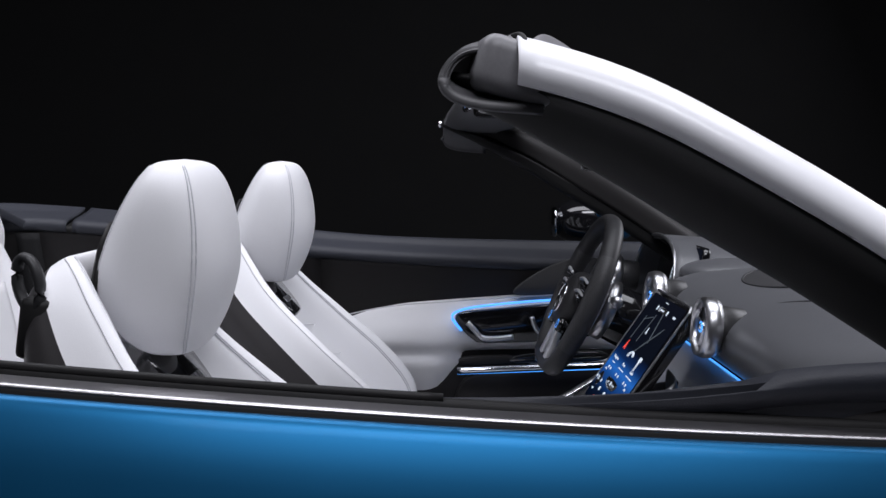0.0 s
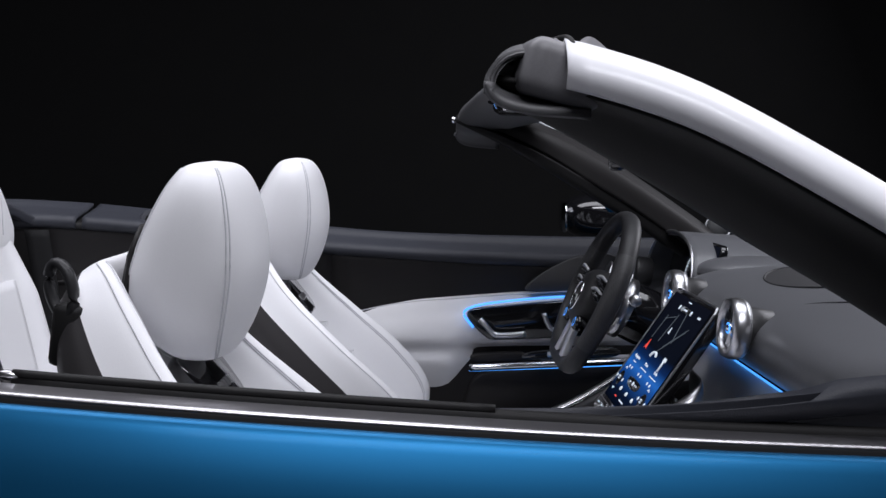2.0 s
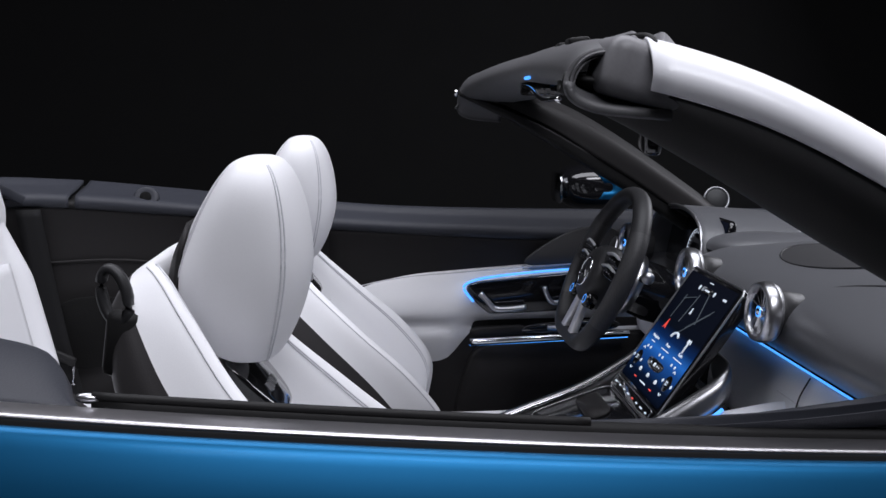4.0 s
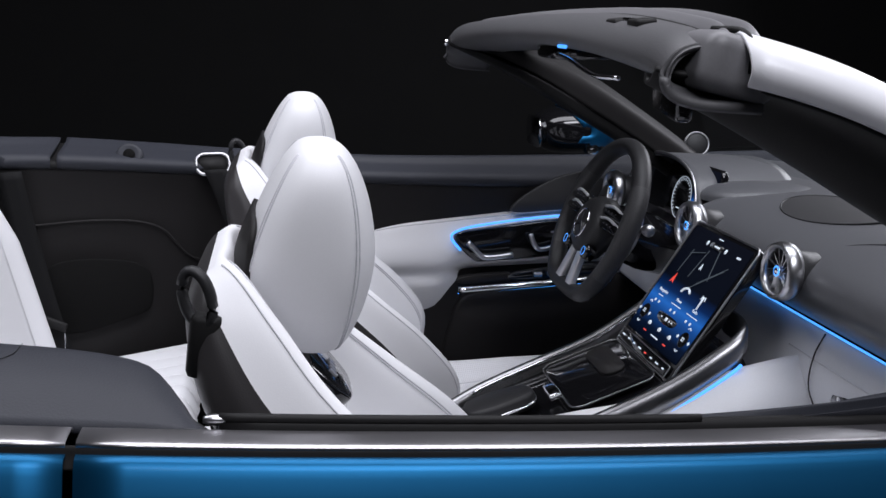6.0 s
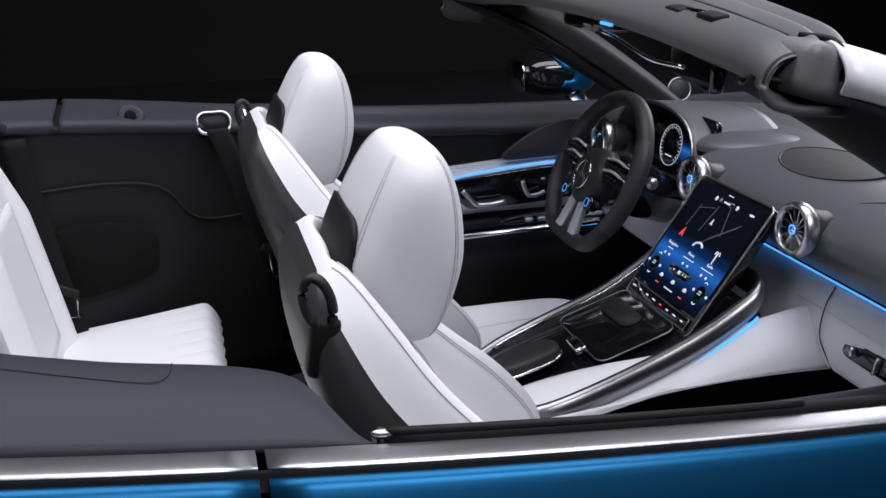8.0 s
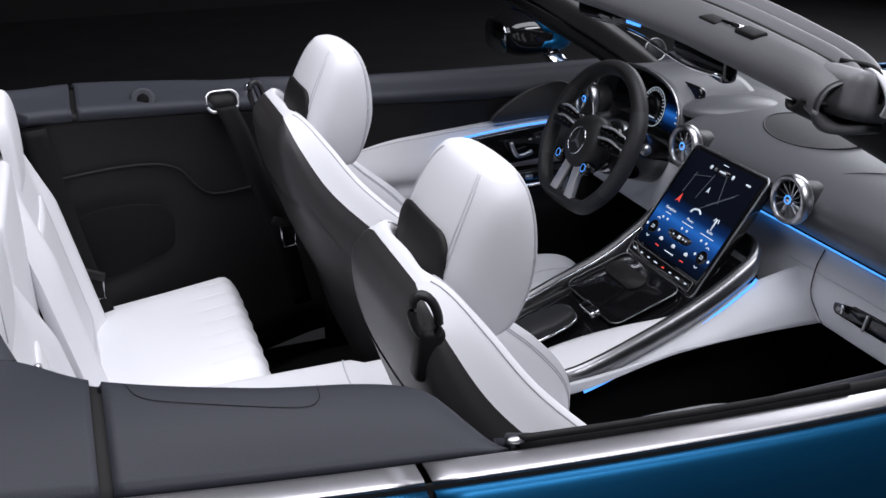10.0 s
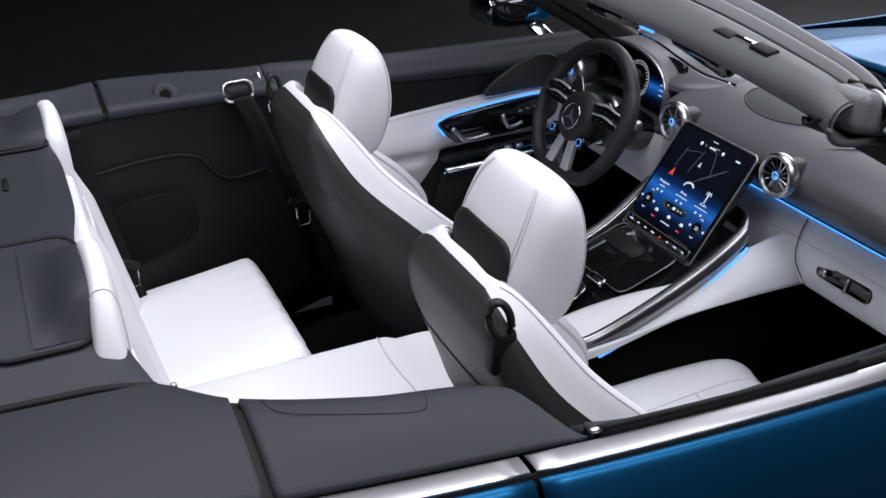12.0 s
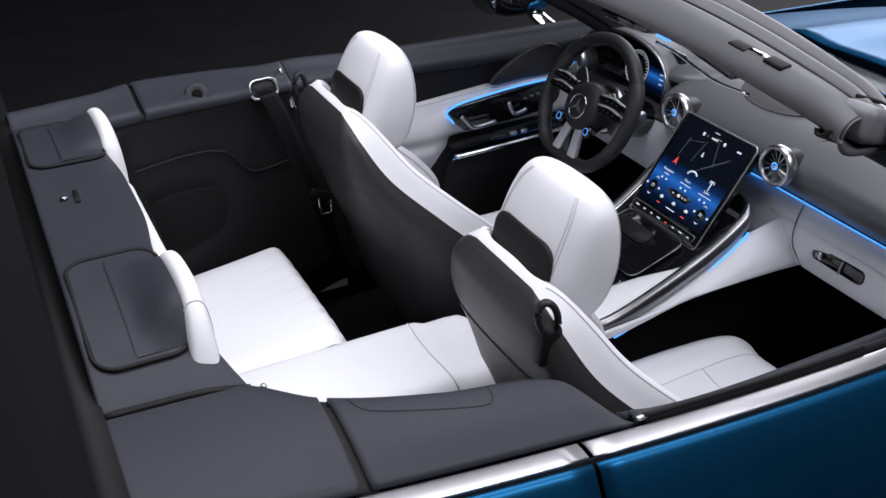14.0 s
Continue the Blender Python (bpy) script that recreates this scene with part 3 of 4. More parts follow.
def words(body, size, m, mat, parent, name="lettering", align="CENTER"):
    """Lettering as a thin mesh at the pose m."""
    c = bpy.data.curves.new(name, "FONT")
    c.body, c.size, c.align_x, c.align_y, c.extrude, c.resolution_u = body, size, align, "CENTER", 0.0003, 2
    tmp = bpy.data.objects.new(name, c)
    me = bpy.data.meshes.new_from_object(tmp)
    bpy.data.objects.remove(tmp)
    me.transform(m)
    me.materials.clear()
    me.materials.append(mat)
    ob = new(name, me)
    ob.parent = parent
    return ob


def bar(x, y, w, h, mat, parent, name="symbol", turn=0.0, m=None, z=0.0016):
    return part(name, block((m or SM) @ pose(x, y, z, 0, 0, turn), w, h, 0.0012), mat, parent, flat=True)


part("housing", prism(rounded(0.249, 0.273, 0.013), SM @ pose(0, 0, -0.001), 0.024), GLOSS_BLACK, screen, "gloss black housing", bevel=0.004)
part("bezel", tube([SM @ Vector((x, y, -0.002)) for x, y in rounded(0.249, 0.273, 0.013)], 0.0022, 8, closed=True), SATIN, screen, "thin bright bezel")
disp = part("display", prism(rounded(0.226, 0.228, 0.005), SM @ pose(0, 0.014, 0.0008), 0.002), DISPLAY, screen, "lit display with a blue menu")
strip_bar = part("button_bar", block(SM @ pose(0, -0.117, 0.002), 0.222, 0.02, 0.006), GLOSS_BLACK, screen, "row of touch buttons", bevel=0.002)
part("bar_rim", tube([SM @ Vector((x, y - 0.117, 0.005)) for x, y in rounded(0.224, 0.022, 0.004)], 0.0009, 6, closed=True), SATIN, strip_bar)
for i in range(8):
    x = -0.094 + 0.027 * i
    bar(x, -0.117, 0.007 if i % 3 else 0.011, 0.0028, RED_GLOW if i == 4 else GLOW, strip_bar, z=0.006)
# map lines and pointer
for x, y, w, turn in ((-0.045, 0.083, 0.05, 15), (-0.02, 0.066, 0.06, 78), (-0.068, 0.06, 0.05, 82), (0.035, 0.048, 0.09, 38), (0.045, 0.058, 0.08, 38), (0.03, 0.075, 0.06, -70)):
    bar(x, y, w, 0.0009, material("map_line", (0.05, 0.06, 0.07), 0.4, emit=(0.3, 0.36, 0.45), power=0.14), disp, "map_line", turn)
part("pointer", prism([(0, 0.008), (-0.004, -0.005), (0, -0.002), (0.004, -0.005)], SM @ pose(-0.005, 0.062, 0.002), 0.001), GLOW, disp, "white position arrow", flat=True)
part("pointer", prism([(0.002, 0.012), (-0.007, -0.008), (0, -0.004), (0.006, -0.008)], SM @ pose(-0.068, 0.02, 0.002), 0.001), RED_GLOW, disp, "red route arrow", flat=True)
bar(0, 0.122, 0.016, 0.0018, GLOW, disp)
part("search_field", prism(rounded(0.05, 0.011, 0.005), SM @ pose(0.0, 0.107, 0.0016), 0.001), GLOSS_BLACK, disp)
bar(0.002, 0.107, 0.02, 0.0035, GLOW, disp)
for x in (-0.036, 0.036):
    part("symbol", prism(rounded(0.007, 0.009, 0.0034), SM @ pose(x, 0.107, 0.002), 0.001), GLOW, disp)
bar(0.085, 0.107, 0.013, 0.004, GLOW, disp)
part("handset", tube([SM @ Vector((-0.014, 0.008, 0.002)), SM @ Vector((-0.008, 0.016, 0.002)), SM @ Vector((0.006, 0.019, 0.002)), SM @ Vector((0.016, 0.013, 0.002))], 0.0022, 6, 10), GLOW, disp, "telephone symbol")
part("aerial", tube([SM @ Vector((0.066, 0.022, 0.002)), SM @ Vector((0.066, -0.004, 0.002))], 0.0016, 6), GLOW, disp, "radio mast symbol")
for k in (-1, 1):
    bar(0.066 + k * 0.006, 0.019, 0.0016, 0.008, GLOW, disp, turn=k * 20)
for t, x in (("Navigation", -0.07), ("Phone", 0.0), ("Radio", 0.068)):
    words(t, 0.0085, SM @ pose(x, -0.008, 0.0018), GLOW, disp)
for x, w in ((-0.07, 0.018), (0.0, 0.038), (0.068, 0.042)):
    bar(x, -0.018, w, 0.0018, GLOW, disp)
for x in (-0.078, -0.062, -0.008, 0.009, 0.06, 0.077):
    part("symbol", prism(rounded(0.0055, 0.0055, 0.0024), SM @ pose(x, -0.03, 0.002), 0.001), GLOW, disp)
part("menu_bar", prism(soft_outline([(-0.035, 0.007), (0.035, 0.007), (0.028, -0.008), (-0.028, -0.008)]), SM @ pose(0, -0.048, 0.0016), 0.001), GLOSS_BLACK, disp)
for x in (-0.02, 0.0, 0.014, 0.024):
    part("symbol", prism(rounded(0.008 if x == 0 else 0.004, 0.007 if x == 0 else 0.003, 0.0014), SM @ pose(x, -0.048, 0.0026), 0.001), GLOW, disp)
for s in (-1, 1):
    part("dial", turned([(0.0145, 0), (0.0147, 0.0006), (0.014, 0.0008)], SM @ pose(s * 0.088, -0.058, 0.001), 24), GLOSS_BLACK, disp, "round temperature field")
    words("22", 0.0105, SM @ pose(s * 0.088, -0.058, 0.003), GLOW, disp)
    for k in (-1, 1):
        bar(s * 0.088 - 0.0025, -0.058 + k * 0.022, 0.006, 0.0014, GLOW, disp, turn=k * 35)
        bar(s * 0.088 + 0.0025, -0.058 + k * 0.022, 0.006, 0.0014, GLOW, disp, turn=-k * 35)
        bar(s * 0.088 + k * 0.022, -0.058, 0.005, 0.005, GLOW, disp, turn=45)
for x in (-0.045, 0.0, 0.045):
    part("symbol", prism(soft_outline([(-0.005, 0.0015), (0, 0.0045), (0.005, 0.0015), (0.0045, -0.003), (-0.0045, -0.003)], 3), SM @ pose(x, -0.07, 0.002), 0.001), GLOW, disp)
    bar(x, -0.086, 0.011 if x else 0.03, 0.0024, GLOW if not x else RED_GLOW, disp)

# ---- steering wheel ----
wheel = thing("steering_wheel", "black leather steering wheel with silver spokes", "steering wheel", (0.282, 2.035, 0.841))
WM = Matrix.Translation((-0.282, -2.035, -0.841)) @ Matrix(((0, 0.41, -0.912, 0.282), (-1, 0, 0, 2.035), (0, 0.912, 0.41, 0.841), (0, 0, 0, 1)))


def rim_pt(a):
    x, y = 0.172 * math.cos(a), 0.172 * math.sin(a)
    lim = -0.152
    if y < lim + 0.02:
        y = lim + 0.02 - 0.02 * math.tanh((lim + 0.02 - y) / 0.02)
    return Vector((x, y, 0))


def rim(a0, a1, r=1.0):
    def f(u, v):
        a, b = a0 + (a1 - a0) * u, 6.2832 * v
        p = rim_pt(a)
        d = p.normalized()
        thumb = 1 + 0.18 * (math.exp(-((a - 0.45) / 0.2) ** 2) + math.exp(-((a - 2.69) / 0.2) ** 2))
        return WM @ (p + d * 0.0172 * r * math.cos(b) * thumb + Vector((0, 0, 0.02 * r * math.sin(b))))
    return f


part("rim", sheet(rim(0, 6.2832), 72, 16, True, True), BLACK_LEATHER, wheel, "black leather rim")
GRIP = perforated("perforated_black_leather", (0.03, 0.03, 0.032))
for a0, a1 in ((-0.55, 0.6), (2.54, 3.69)):
    part("grip", sheet(rim(a0, a1, 1.025), 24, 16, False, True), GRIP, wheel, "perforated leather grip")
part("column", turned([(0.05, -0.03), (0.058, -0.06), (0.062, -0.12), (0.05, -0.2)], WM, 24), GLOSS_BLACK, wheel, "black steering column")
part("column_ring", ring_body([(0.055, -0.05), (0.064, -0.052), (0.066, -0.075), (0.055, -0.078)], WM, 28), SATIN, wheel, "satin metal column ring")
hub = part("hub", turned([(0.004, 0.031), (0.03, 0.03), (0.05, 0.026), (0.061, 0.017), (0.067, 0.004), (0.068, -0.02), (0.05, -0.03)], WM @ pose(0, -0.012, 0) @ Matrix.Diagonal((1.12, 1.0, 1, 1)), 36), BLACK_LEATHER, wheel, "round black airbag cover")
part("emblem_ring", tube([WM @ Vector((0.032 * math.cos(a), 0.032 * math.sin(a) - 0.014, 0.0305)) for a in np.linspace(0, 6.2832, 33)[:-1]], 0.0022, 8, closed=True), CHROME, hub, "chrome emblem ring")
for k in range(3):
    a = 1.5708 + k * 2.0944
    part("emblem_arm", prism([(-0.0045, 0), (0.0045, 0), (0.0008, 0.03), (-0.0008, 0.03)], WM @ pose(0, -0.014, 0.0335, 0, 0, math.degrees(a) - 90), 0.003), CHROME, hub, flat=True)
for s in (-1, 1):
    for dy, w in ((0.03, 0.018), (0.004, 0.018)):
        sp = part("spoke", prism(soft_outline([(0.055, dy + w * 0.6), (0.11, dy + w * 0.7 + 0.004), (0.158, dy + w * 0.45), (0.158, dy - w * 0.3), (0.11, dy - w * 0.4), (0.055, dy - w * 0.3)], 4) if s > 0 else [(-x, y) for x, y in soft_outline([(0.055, dy + w * 0.6), (0.11, dy + w * 0.7 + 0.004), (0.158, dy + w * 0.45), (0.158, dy - w * 0.3), (0.11, dy - w * 0.4), (0.055, dy - w * 0.3)], 4)][::-1], WM @ pose(0, 0, 0.018), 0.018), GLOSS_BLACK, wheel, "gloss black switch spoke", bevel=0.003)
        part("spoke_edge", tube([WM @ Vector((s * 0.06, dy + w * 0.62, 0.019)), WM @ Vector((s * 0.11, dy + w * 0.75 + 0.003, 0.021)), WM @ Vector((s * 0.157, dy + w * 0.45, 0.012))], 0.003, 8, 12), SILVER, sp, "silver switch edge")
        for k in range(3):
            part("switch_mark", block(WM @ pose(s * (0.085 + 0.02 * k), dy + 0.004, 0.0188), 0.004, 0.002, 0.0012), SATIN, sp, flat=True)
    part("lower_spoke", prism([(s * 0.007, -0.06), (s * 0.032, -0.052), (s * 0.054, -0.148), (s * 0.019, -0.148)][::s], WM @ pose(0, 0, 0.016), 0.014), SILVER, wheel, "satin silver lower spoke", bevel=0.003)
    ds = part("drive_switch", turned([(0.016, -0.012), (0.0165, 0.004), (0.014, 0.01), (0.005, 0.012)], WM @ pose(s * 0.062, -0.062, 0.014), 24), GLOSS_BLACK, wheel, "round black drive switch")
    part("switch_glow", tube([WM @ pose(s * 0.062, -0.062, 0.0245) @ Vector((0.009 * math.cos(a), 0.009 * math.sin(a), 0)) for a in np.linspace(0, 6.2832, 25)[:-1]], 0.001, 6, closed=True), LED, ds, "glowing blue ring")
    part("paddle", prism(soft_outline([(0.06, 0.03), (0.1, 0.075), (0.125, 0.06), (0.125, -0.02), (0.1, -0.05), (0.06, -0.02)], 4) if s > 0 else [(-x, y) for x, y in soft_outline([(0.06, 0.03), (0.1, 0.075), (0.125, 0.06), (0.125, -0.02), (0.1, -0.05), (0.06, -0.02)], 4)][::-1], WM @ pose(0, 0, -0.028), 0.005), SATIN, wheel, "satin silver shift paddle", bevel=0.0015)
part("lower_spoke_infill", prism([(-0.012, -0.06), (0.012, -0.06), (0.012, -0.145), (-0.012, -0.145)], WM @ pose(0, 0, 0.01), 0.008), GLOSS_BLACK, wheel, bevel=0.002)
for s in (-1, 1):
    st = part("stalk", tube([WM @ Vector((s * 0.05, 0.02, -0.07)), WM @ Vector((s * 0.1, 0.03, -0.066)), WM @ Vector((s * 0.14, 0.032, -0.05))], 0.009, 10, 10), GLOSS_BLACK, wheel, "black column stalk")
    part("stalk_end", turned([(0.011, 0), (0.0125, 0.004), (0.0125, 0.016), (0.009, 0.02)], WM @ pose(s * 0.138, 0.032, -0.051, 0, s * 80, 0), 16), SATIN, st, "satin stalk end")

# ---- air vents, instrument cluster and grilles on the dashboard ----
def vent(x, y, z, yaw=0):
    v = thing("air_vent", "round turbine air vent with chrome ring and blue glow", "air vent", (x, y, z), "dashboard air vents")
    m = pose(0, 0, 0, 0, -84, yaw)
    part("pod", turned([(0.034, -0.062), (0.036, -0.03), (0.038, -0.018)], m, 30), BLACK_LEATHER, v, "dark vent neck")
    part("outer_ring", ring_body([(0.036, -0.02), (0.0435, -0.022), (0.0475, -0.014), (0.0475, -0.004), (0.0445, 0.005), (0.04, 0.006), (0.0365, 0.001)], m, 40), SATIN, v, "satin chrome ring")
    part("throat", turned([(0.036, -0.03), (0.036, -0.026), (0.004, -0.024)], m, 24), RUBBER, v, "dark vent throat")
    for k in range(14):
        part("vane", block(m @ pose(0, 0, -0.008, 0, 0, k * 360 / 14) @ pose(0.0225, 0, 0, 38, 0, 0), 0.027, 0.0014, 0.011), SATIN, v, flat=True)
    part("inner_glow", tube([m @ Vector((0.0075 * math.cos(a), 0.0075 * math.sin(a), 0.001)) for a in np.linspace(0, 6.2832, 21)[:-1]], 0.0013, 6, closed=True), LED, v, "glowing blue ring")
    part("hub", turned([(0.008, -0.02), (0.0085, -0.002), (0.005, 0.003), (0.002, 0.004)], m, 18), CHROME, v, "chrome vent hub")
    return v


vent(0.398, 1.482, 0.87)
vent(0.392, 1.824, 0.872)
vent(0.394, 2.275, 0.864)

cluster = thing("instrument_cluster", "free-standing instrument display under a leather cowl", "instrument panel", (0.52, 2.15, 0.885))
CM = pose(0, 0, 0, 0, 0, 0) @ Matrix(((0, 0.2, -0.98, 0), (-1, 0, 0, 0), (0, 0.98, 0.2, 0), (0, 0, 0, 1)))
part("glass", prism(rounded(0.36, 0.132, 0.02), CM, 0.015), GLOSS_BLACK, cluster, "gloss black instrument glass", bevel=0.003)
blue = part("blue_field", prism(rounded(0.112, 0.122, 0.006), CM @ pose(0.117, 0.0, 0.0015), 0.001), DISPLAY, cluster, "glowing blue field")
words("0", 0.026, CM @ pose(0.12, 0.035, 0.003), GLOW, blue)
for k in range(3):
    bar(0.12, -0.008 - 0.013 * k, 0.02 - 0.004 * k, 0.003, GLOW, blue, m=CM, z=0.003)
gauge = part("gauge", tube([CM @ Vector((0.01 + 0.048 * math.cos(a), -0.02 + 0.048 * math.sin(a), 0.0015)) for a in np.linspace(0, 6.2832, 41)[:-1]], 0.0008, 6, closed=True), GLOW, cluster, "white gauge ring")
for k in range(24):
    a = radians(-135 + 270 * k / 23)
    part("tick", block(CM @ pose(0.01, -0.02, 0.002, 0, 0, math.degrees(a) + 90) @ pose(0.042, 0, 0), 0.007 if k % 2 else 0.004, 0.0016, 0.001), GLOW, gauge, flat=True)
bar(0.01, -0.045, 0.03, 0.003, GLOW, gauge, m=CM, z=0.002)


def cowl(u, v):
    a = math.pi * u
    y = 0.195 * math.cos(a)
    z = -0.06 + 0.135 * abs(math.sin(a)) ** 0.55
    return Vector((0.2 * z - 0.05 + 0.22 * v, y, z * (1 - 0.2 * v) + 0.004))


part("cowl", sheet(cowl, 44, 14), LIT_DASH_LEATHER, cluster, "slate leather cowl", thick=0.008)
part("cowl_rim", tube([cowl(u, 0.0) + Vector((-0.002, 0, 0)) for u in np.linspace(0.02, 0.98, 40)], 0.003, 8), SATIN, cluster, "thin satin rim")


def pad_hump(u, v):
    a = 6.2832 * v
    r = 0.004 + math.sin(u * 1.5708)
    return Vector((0.6 + 0.12 * r * math.cos(a), 0.27 + 0.085 * r * math.sin(a) - 0.03 * math.cos(a) * r, 0.896 + 0.036 * max(0.0, math.cos(u * 1.5708)) ** 0.7))


part("cowl_pad", sheet(pad_hump, 14, 36, False, True), LIT_DASH_LEATHER, dash, "raised leather pad beside the cowl")


def dash_z(x):
    return tab([0.447, 0.475, 0.55, 0.66, 0.82, 1.0], [0.84, 0.885, 0.914, 0.924, 0.918, 0.895], x)


GRILLE = perforated("speaker_mesh", (0.025, 0.025, 0.027))
part("speaker_grille", sheet(lambda u, v: Vector((0.615 + 0.085 * math.sqrt(u) * math.cos(6.2832 * v), 0.02 + 0.125 * math.sqrt(u) * math.sin(6.2832 * v), dash_z(0.615 + 0.085 * math.sqrt(u) * math.cos(6.2832 * v)) + 0.003)), 12, 40, False, True), GRILLE, dash, "perforated speaker grille")
part("grille_rim", tube([(0.615 + 0.086 * math.cos(a), 0.02 + 0.126 * math.sin(a), dash_z(0.615 + 0.086 * math.cos(a)) + 0.003) for a in np.linspace(0, 6.2832, 41)[:-1]], 0.0018, 6, closed=True), BLACK_LEATHER, dash)
for k in (0.0, 0.008):
    part("dash_seam", tube([dash_pt(w, 0.449 + k * 0.3, 0.822 - k) for w in np.linspace(-0.95, -0.26, 24)], 0.0011, 6), THREAD, dash)
part("dash_seam", tube([(0.44, -0.13, 0.868), (0.47, -0.155, 0.89), (0.53, -0.2, 0.912), (0.62, -0.3, 0.925), (0.75, -0.42, 0.922)], 0.0012, 6, 20), BLACK_LEATHER, dash)
part("glovebox_seam", tube([(0.466, -0.22, 0.775), (0.446, -0.225, 0.74), (0.436, -0.235, 0.69), (0.446, -0.265, 0.642)], 0.0013, 6, 16), SHELL, dash)
part("glovebox_seam", tube([dash_pt(w, 0.4465, 0.735) for w in np.linspace(-0.95, -0.2, 30)], 0.001, 6), THREAD, dash)
gh = part("glovebox_handle", prism(rounded(0.145, 0.034, 0.014), Matrix(((0, 0.25, -0.968, 0.4425), (-1, 0, 0, -0.36), (0, 0.968, 0.25, 0.70), (0, 0, 0, 1))), 0.01), GLOSS_BLACK, dash, "black recessed glovebox handle", bevel=0.003)
part("handle_divider", block(pose(0.436, -0.375, 0.70, 0, 15, 0), 0.004, 0.004, 0.03), SATIN, gh)
part("lock", turned([(0.004, 0), (0.009, 0.001), (0.009, 0.004)], pose(0.436, -0.315, 0.70, 0, -75, 0), 16), SATIN, gh)

# ---- driver's door card ----
door = thing("door_card", "white leather door panel with black handle recess and blue light", "door trim", (0, 2.355, 0))
DM = Matrix(((1, 0, 0, 0), (0, 0, -1, 0), (0, 1, 0, 0), (0, 0, 0, 1)))


def dplate(pts, y, depth, bm=None, n=5):
    return prism(soft_outline(pts, n), Matrix(((1, 0, 0, 0), (0, 0, -1, y), (0, 1, 0, 0), (0, 0, 0, 1))), depth)


def dcard(u, v):
    x = -0.34 + 0.84 * u
    top = tab([-0.34, -0.26, -0.12, 0.03, 0.3, 0.5], [0.715, 0.75, 0.78, 0.79, 0.806, 0.81], x)
    low = tab([-0.34, -0.1, -0.02, 0.03, 0.06, 0.5], [0.495, 0.5, 0.512, 0.585, 0.615, 0.63], x)
    z = top + (low - top) * v
    y = 0.03 - 0.035 * math.sin(math.pi * min(1, v * 1.15) ** 0.8) + 0.012 * math.exp(-((z - 0.655) / 0.015) ** 2)
    return Vector((x, y, z))


part("white_panel", sheet(dcard, 50, 30), WHITE, door, "white leather panel", thick=0.02, offset=1)
hpan = part("handle_recess", dplate([(0.03, 0.752), (0.12, 0.768), (0.36, 0.782), (0.40, 0.735), (0.34, 0.697), (0.12, 0.684), (0.07, 0.695)], -0.012, 0.02), GLOSS_BLACK, door, "gloss black handle panel", bevel=0.004)
part("recess_light", tube([(0.045, -0.012, 0.715), (0.022, -0.014, 0.75), (0.05, -0.015, 0.768), (0.12, -0.015, 0.779), (0.24, -0.013, 0.789), (0.36, -0.012, 0.793)], 0.003, 8, 30), LED, door, "glowing blue light strip")
part("door_handle", tube([(0.06, -0.03, 0.738), (0.075, -0.034, 0.722), (0.095, -0.036, 0.702), (0.13, -0.036, 0.70), (0.17, -0.034, 0.704)], 0.007, 8, 20, flat=0.7), SATIN, hpan, "satin metal door handle")
part("seat_switch", tube([(0.215, -0.028, 0.752), (0.222, -0.03, 0.73), (0.235, -0.03, 0.714), (0.26, -0.03, 0.716), (0.275, -0.029, 0.722)], 0.006, 8, 16), SATIN, hpan, "satin seat adjustment switch")
for k in range(4):
    part("memory_button", block(pose(0.27 + 0.022 * k, -0.028, 0.755 + 0.003 * k), 0.01, 0.004, 0.005), SATIN, hpan, bevel=0.001)
part("armrest_rail", tube([(0.035, -0.04, 0.622), (0.15, -0.046, 0.628), (0.3, -0.046, 0.634), (0.42, -0.04, 0.638)], 0.0085, 10, 20), CHROME, door, "chrome armrest rail")
part("pull_pocket", dplate([(0.05, 0.648), (0.16, 0.653), (0.17, 0.639), (0.14, 0.634), (0.05, 0.631)], -0.014, 0.02), DARK, door, "dark pull pocket", bevel=0.002)
sw = part("switch_plate", dplate([(0.19, 0.655), (0.38, 0.664), (0.38, 0.642), (0.18, 0.636)], -0.018, 0.02), GLOSS_BLACK, door, "gloss black window switch plate", bevel=0.002)
for k in range(2):
    part("window_switch", block(pose(0.235 + 0.035 * k, -0.026, 0.651, 20, 0, 0), 0.022, 0.012, 0.012), SATIN, sw, bevel=0.003)
part("pocket_light", tube([(0.035, -0.03, 0.612), (0.2, -0.036, 0.619), (0.42, -0.032, 0.626)], 0.0014, 6, 14), LED, door, "glowing blue light strip")
part("door_bin", dplate([(0.0, 0.4), (0.022, 0.52), (0.065, 0.598), (0.2, 0.608), (0.5, 0.615), (0.5, 0.36), (0.05, 0.34)], 0.004, 0.03), DARK, door, "dark lower door bin", bevel=0.008)
part("speaker_cover", dplate([(0.17, 0.806), (0.26, 0.872), (0.36, 0.895), (0.42, 0.86), (0.40, 0.81), (0.28, 0.803)], 0.0, 0.015), GRILLE, door, "perforated door speaker cover", bevel=0.003)
part("panel_seam", tube([(x, dcard((x + 0.34) / 0.84, 0.02)[1] - 0.021, dcard((x + 0.34) / 0.84, 0.02)[2]) for x in np.linspace(-0.33, 0.45, 24)], 0.0015, 6), THREAD, door)
tweeter = thing("pillar_speaker", "small round metal speaker at the windscreen pillar", "speaker", (0.63, 2.33, 0.96))
part("cone", turned([(0.004, 0.004), (0.02, 0.003), (0.027, 0.0), (0.03, -0.012)], pose(0, 0, 0, 70, -20, 0), 24), BLACK_LEATHER, tweeter)
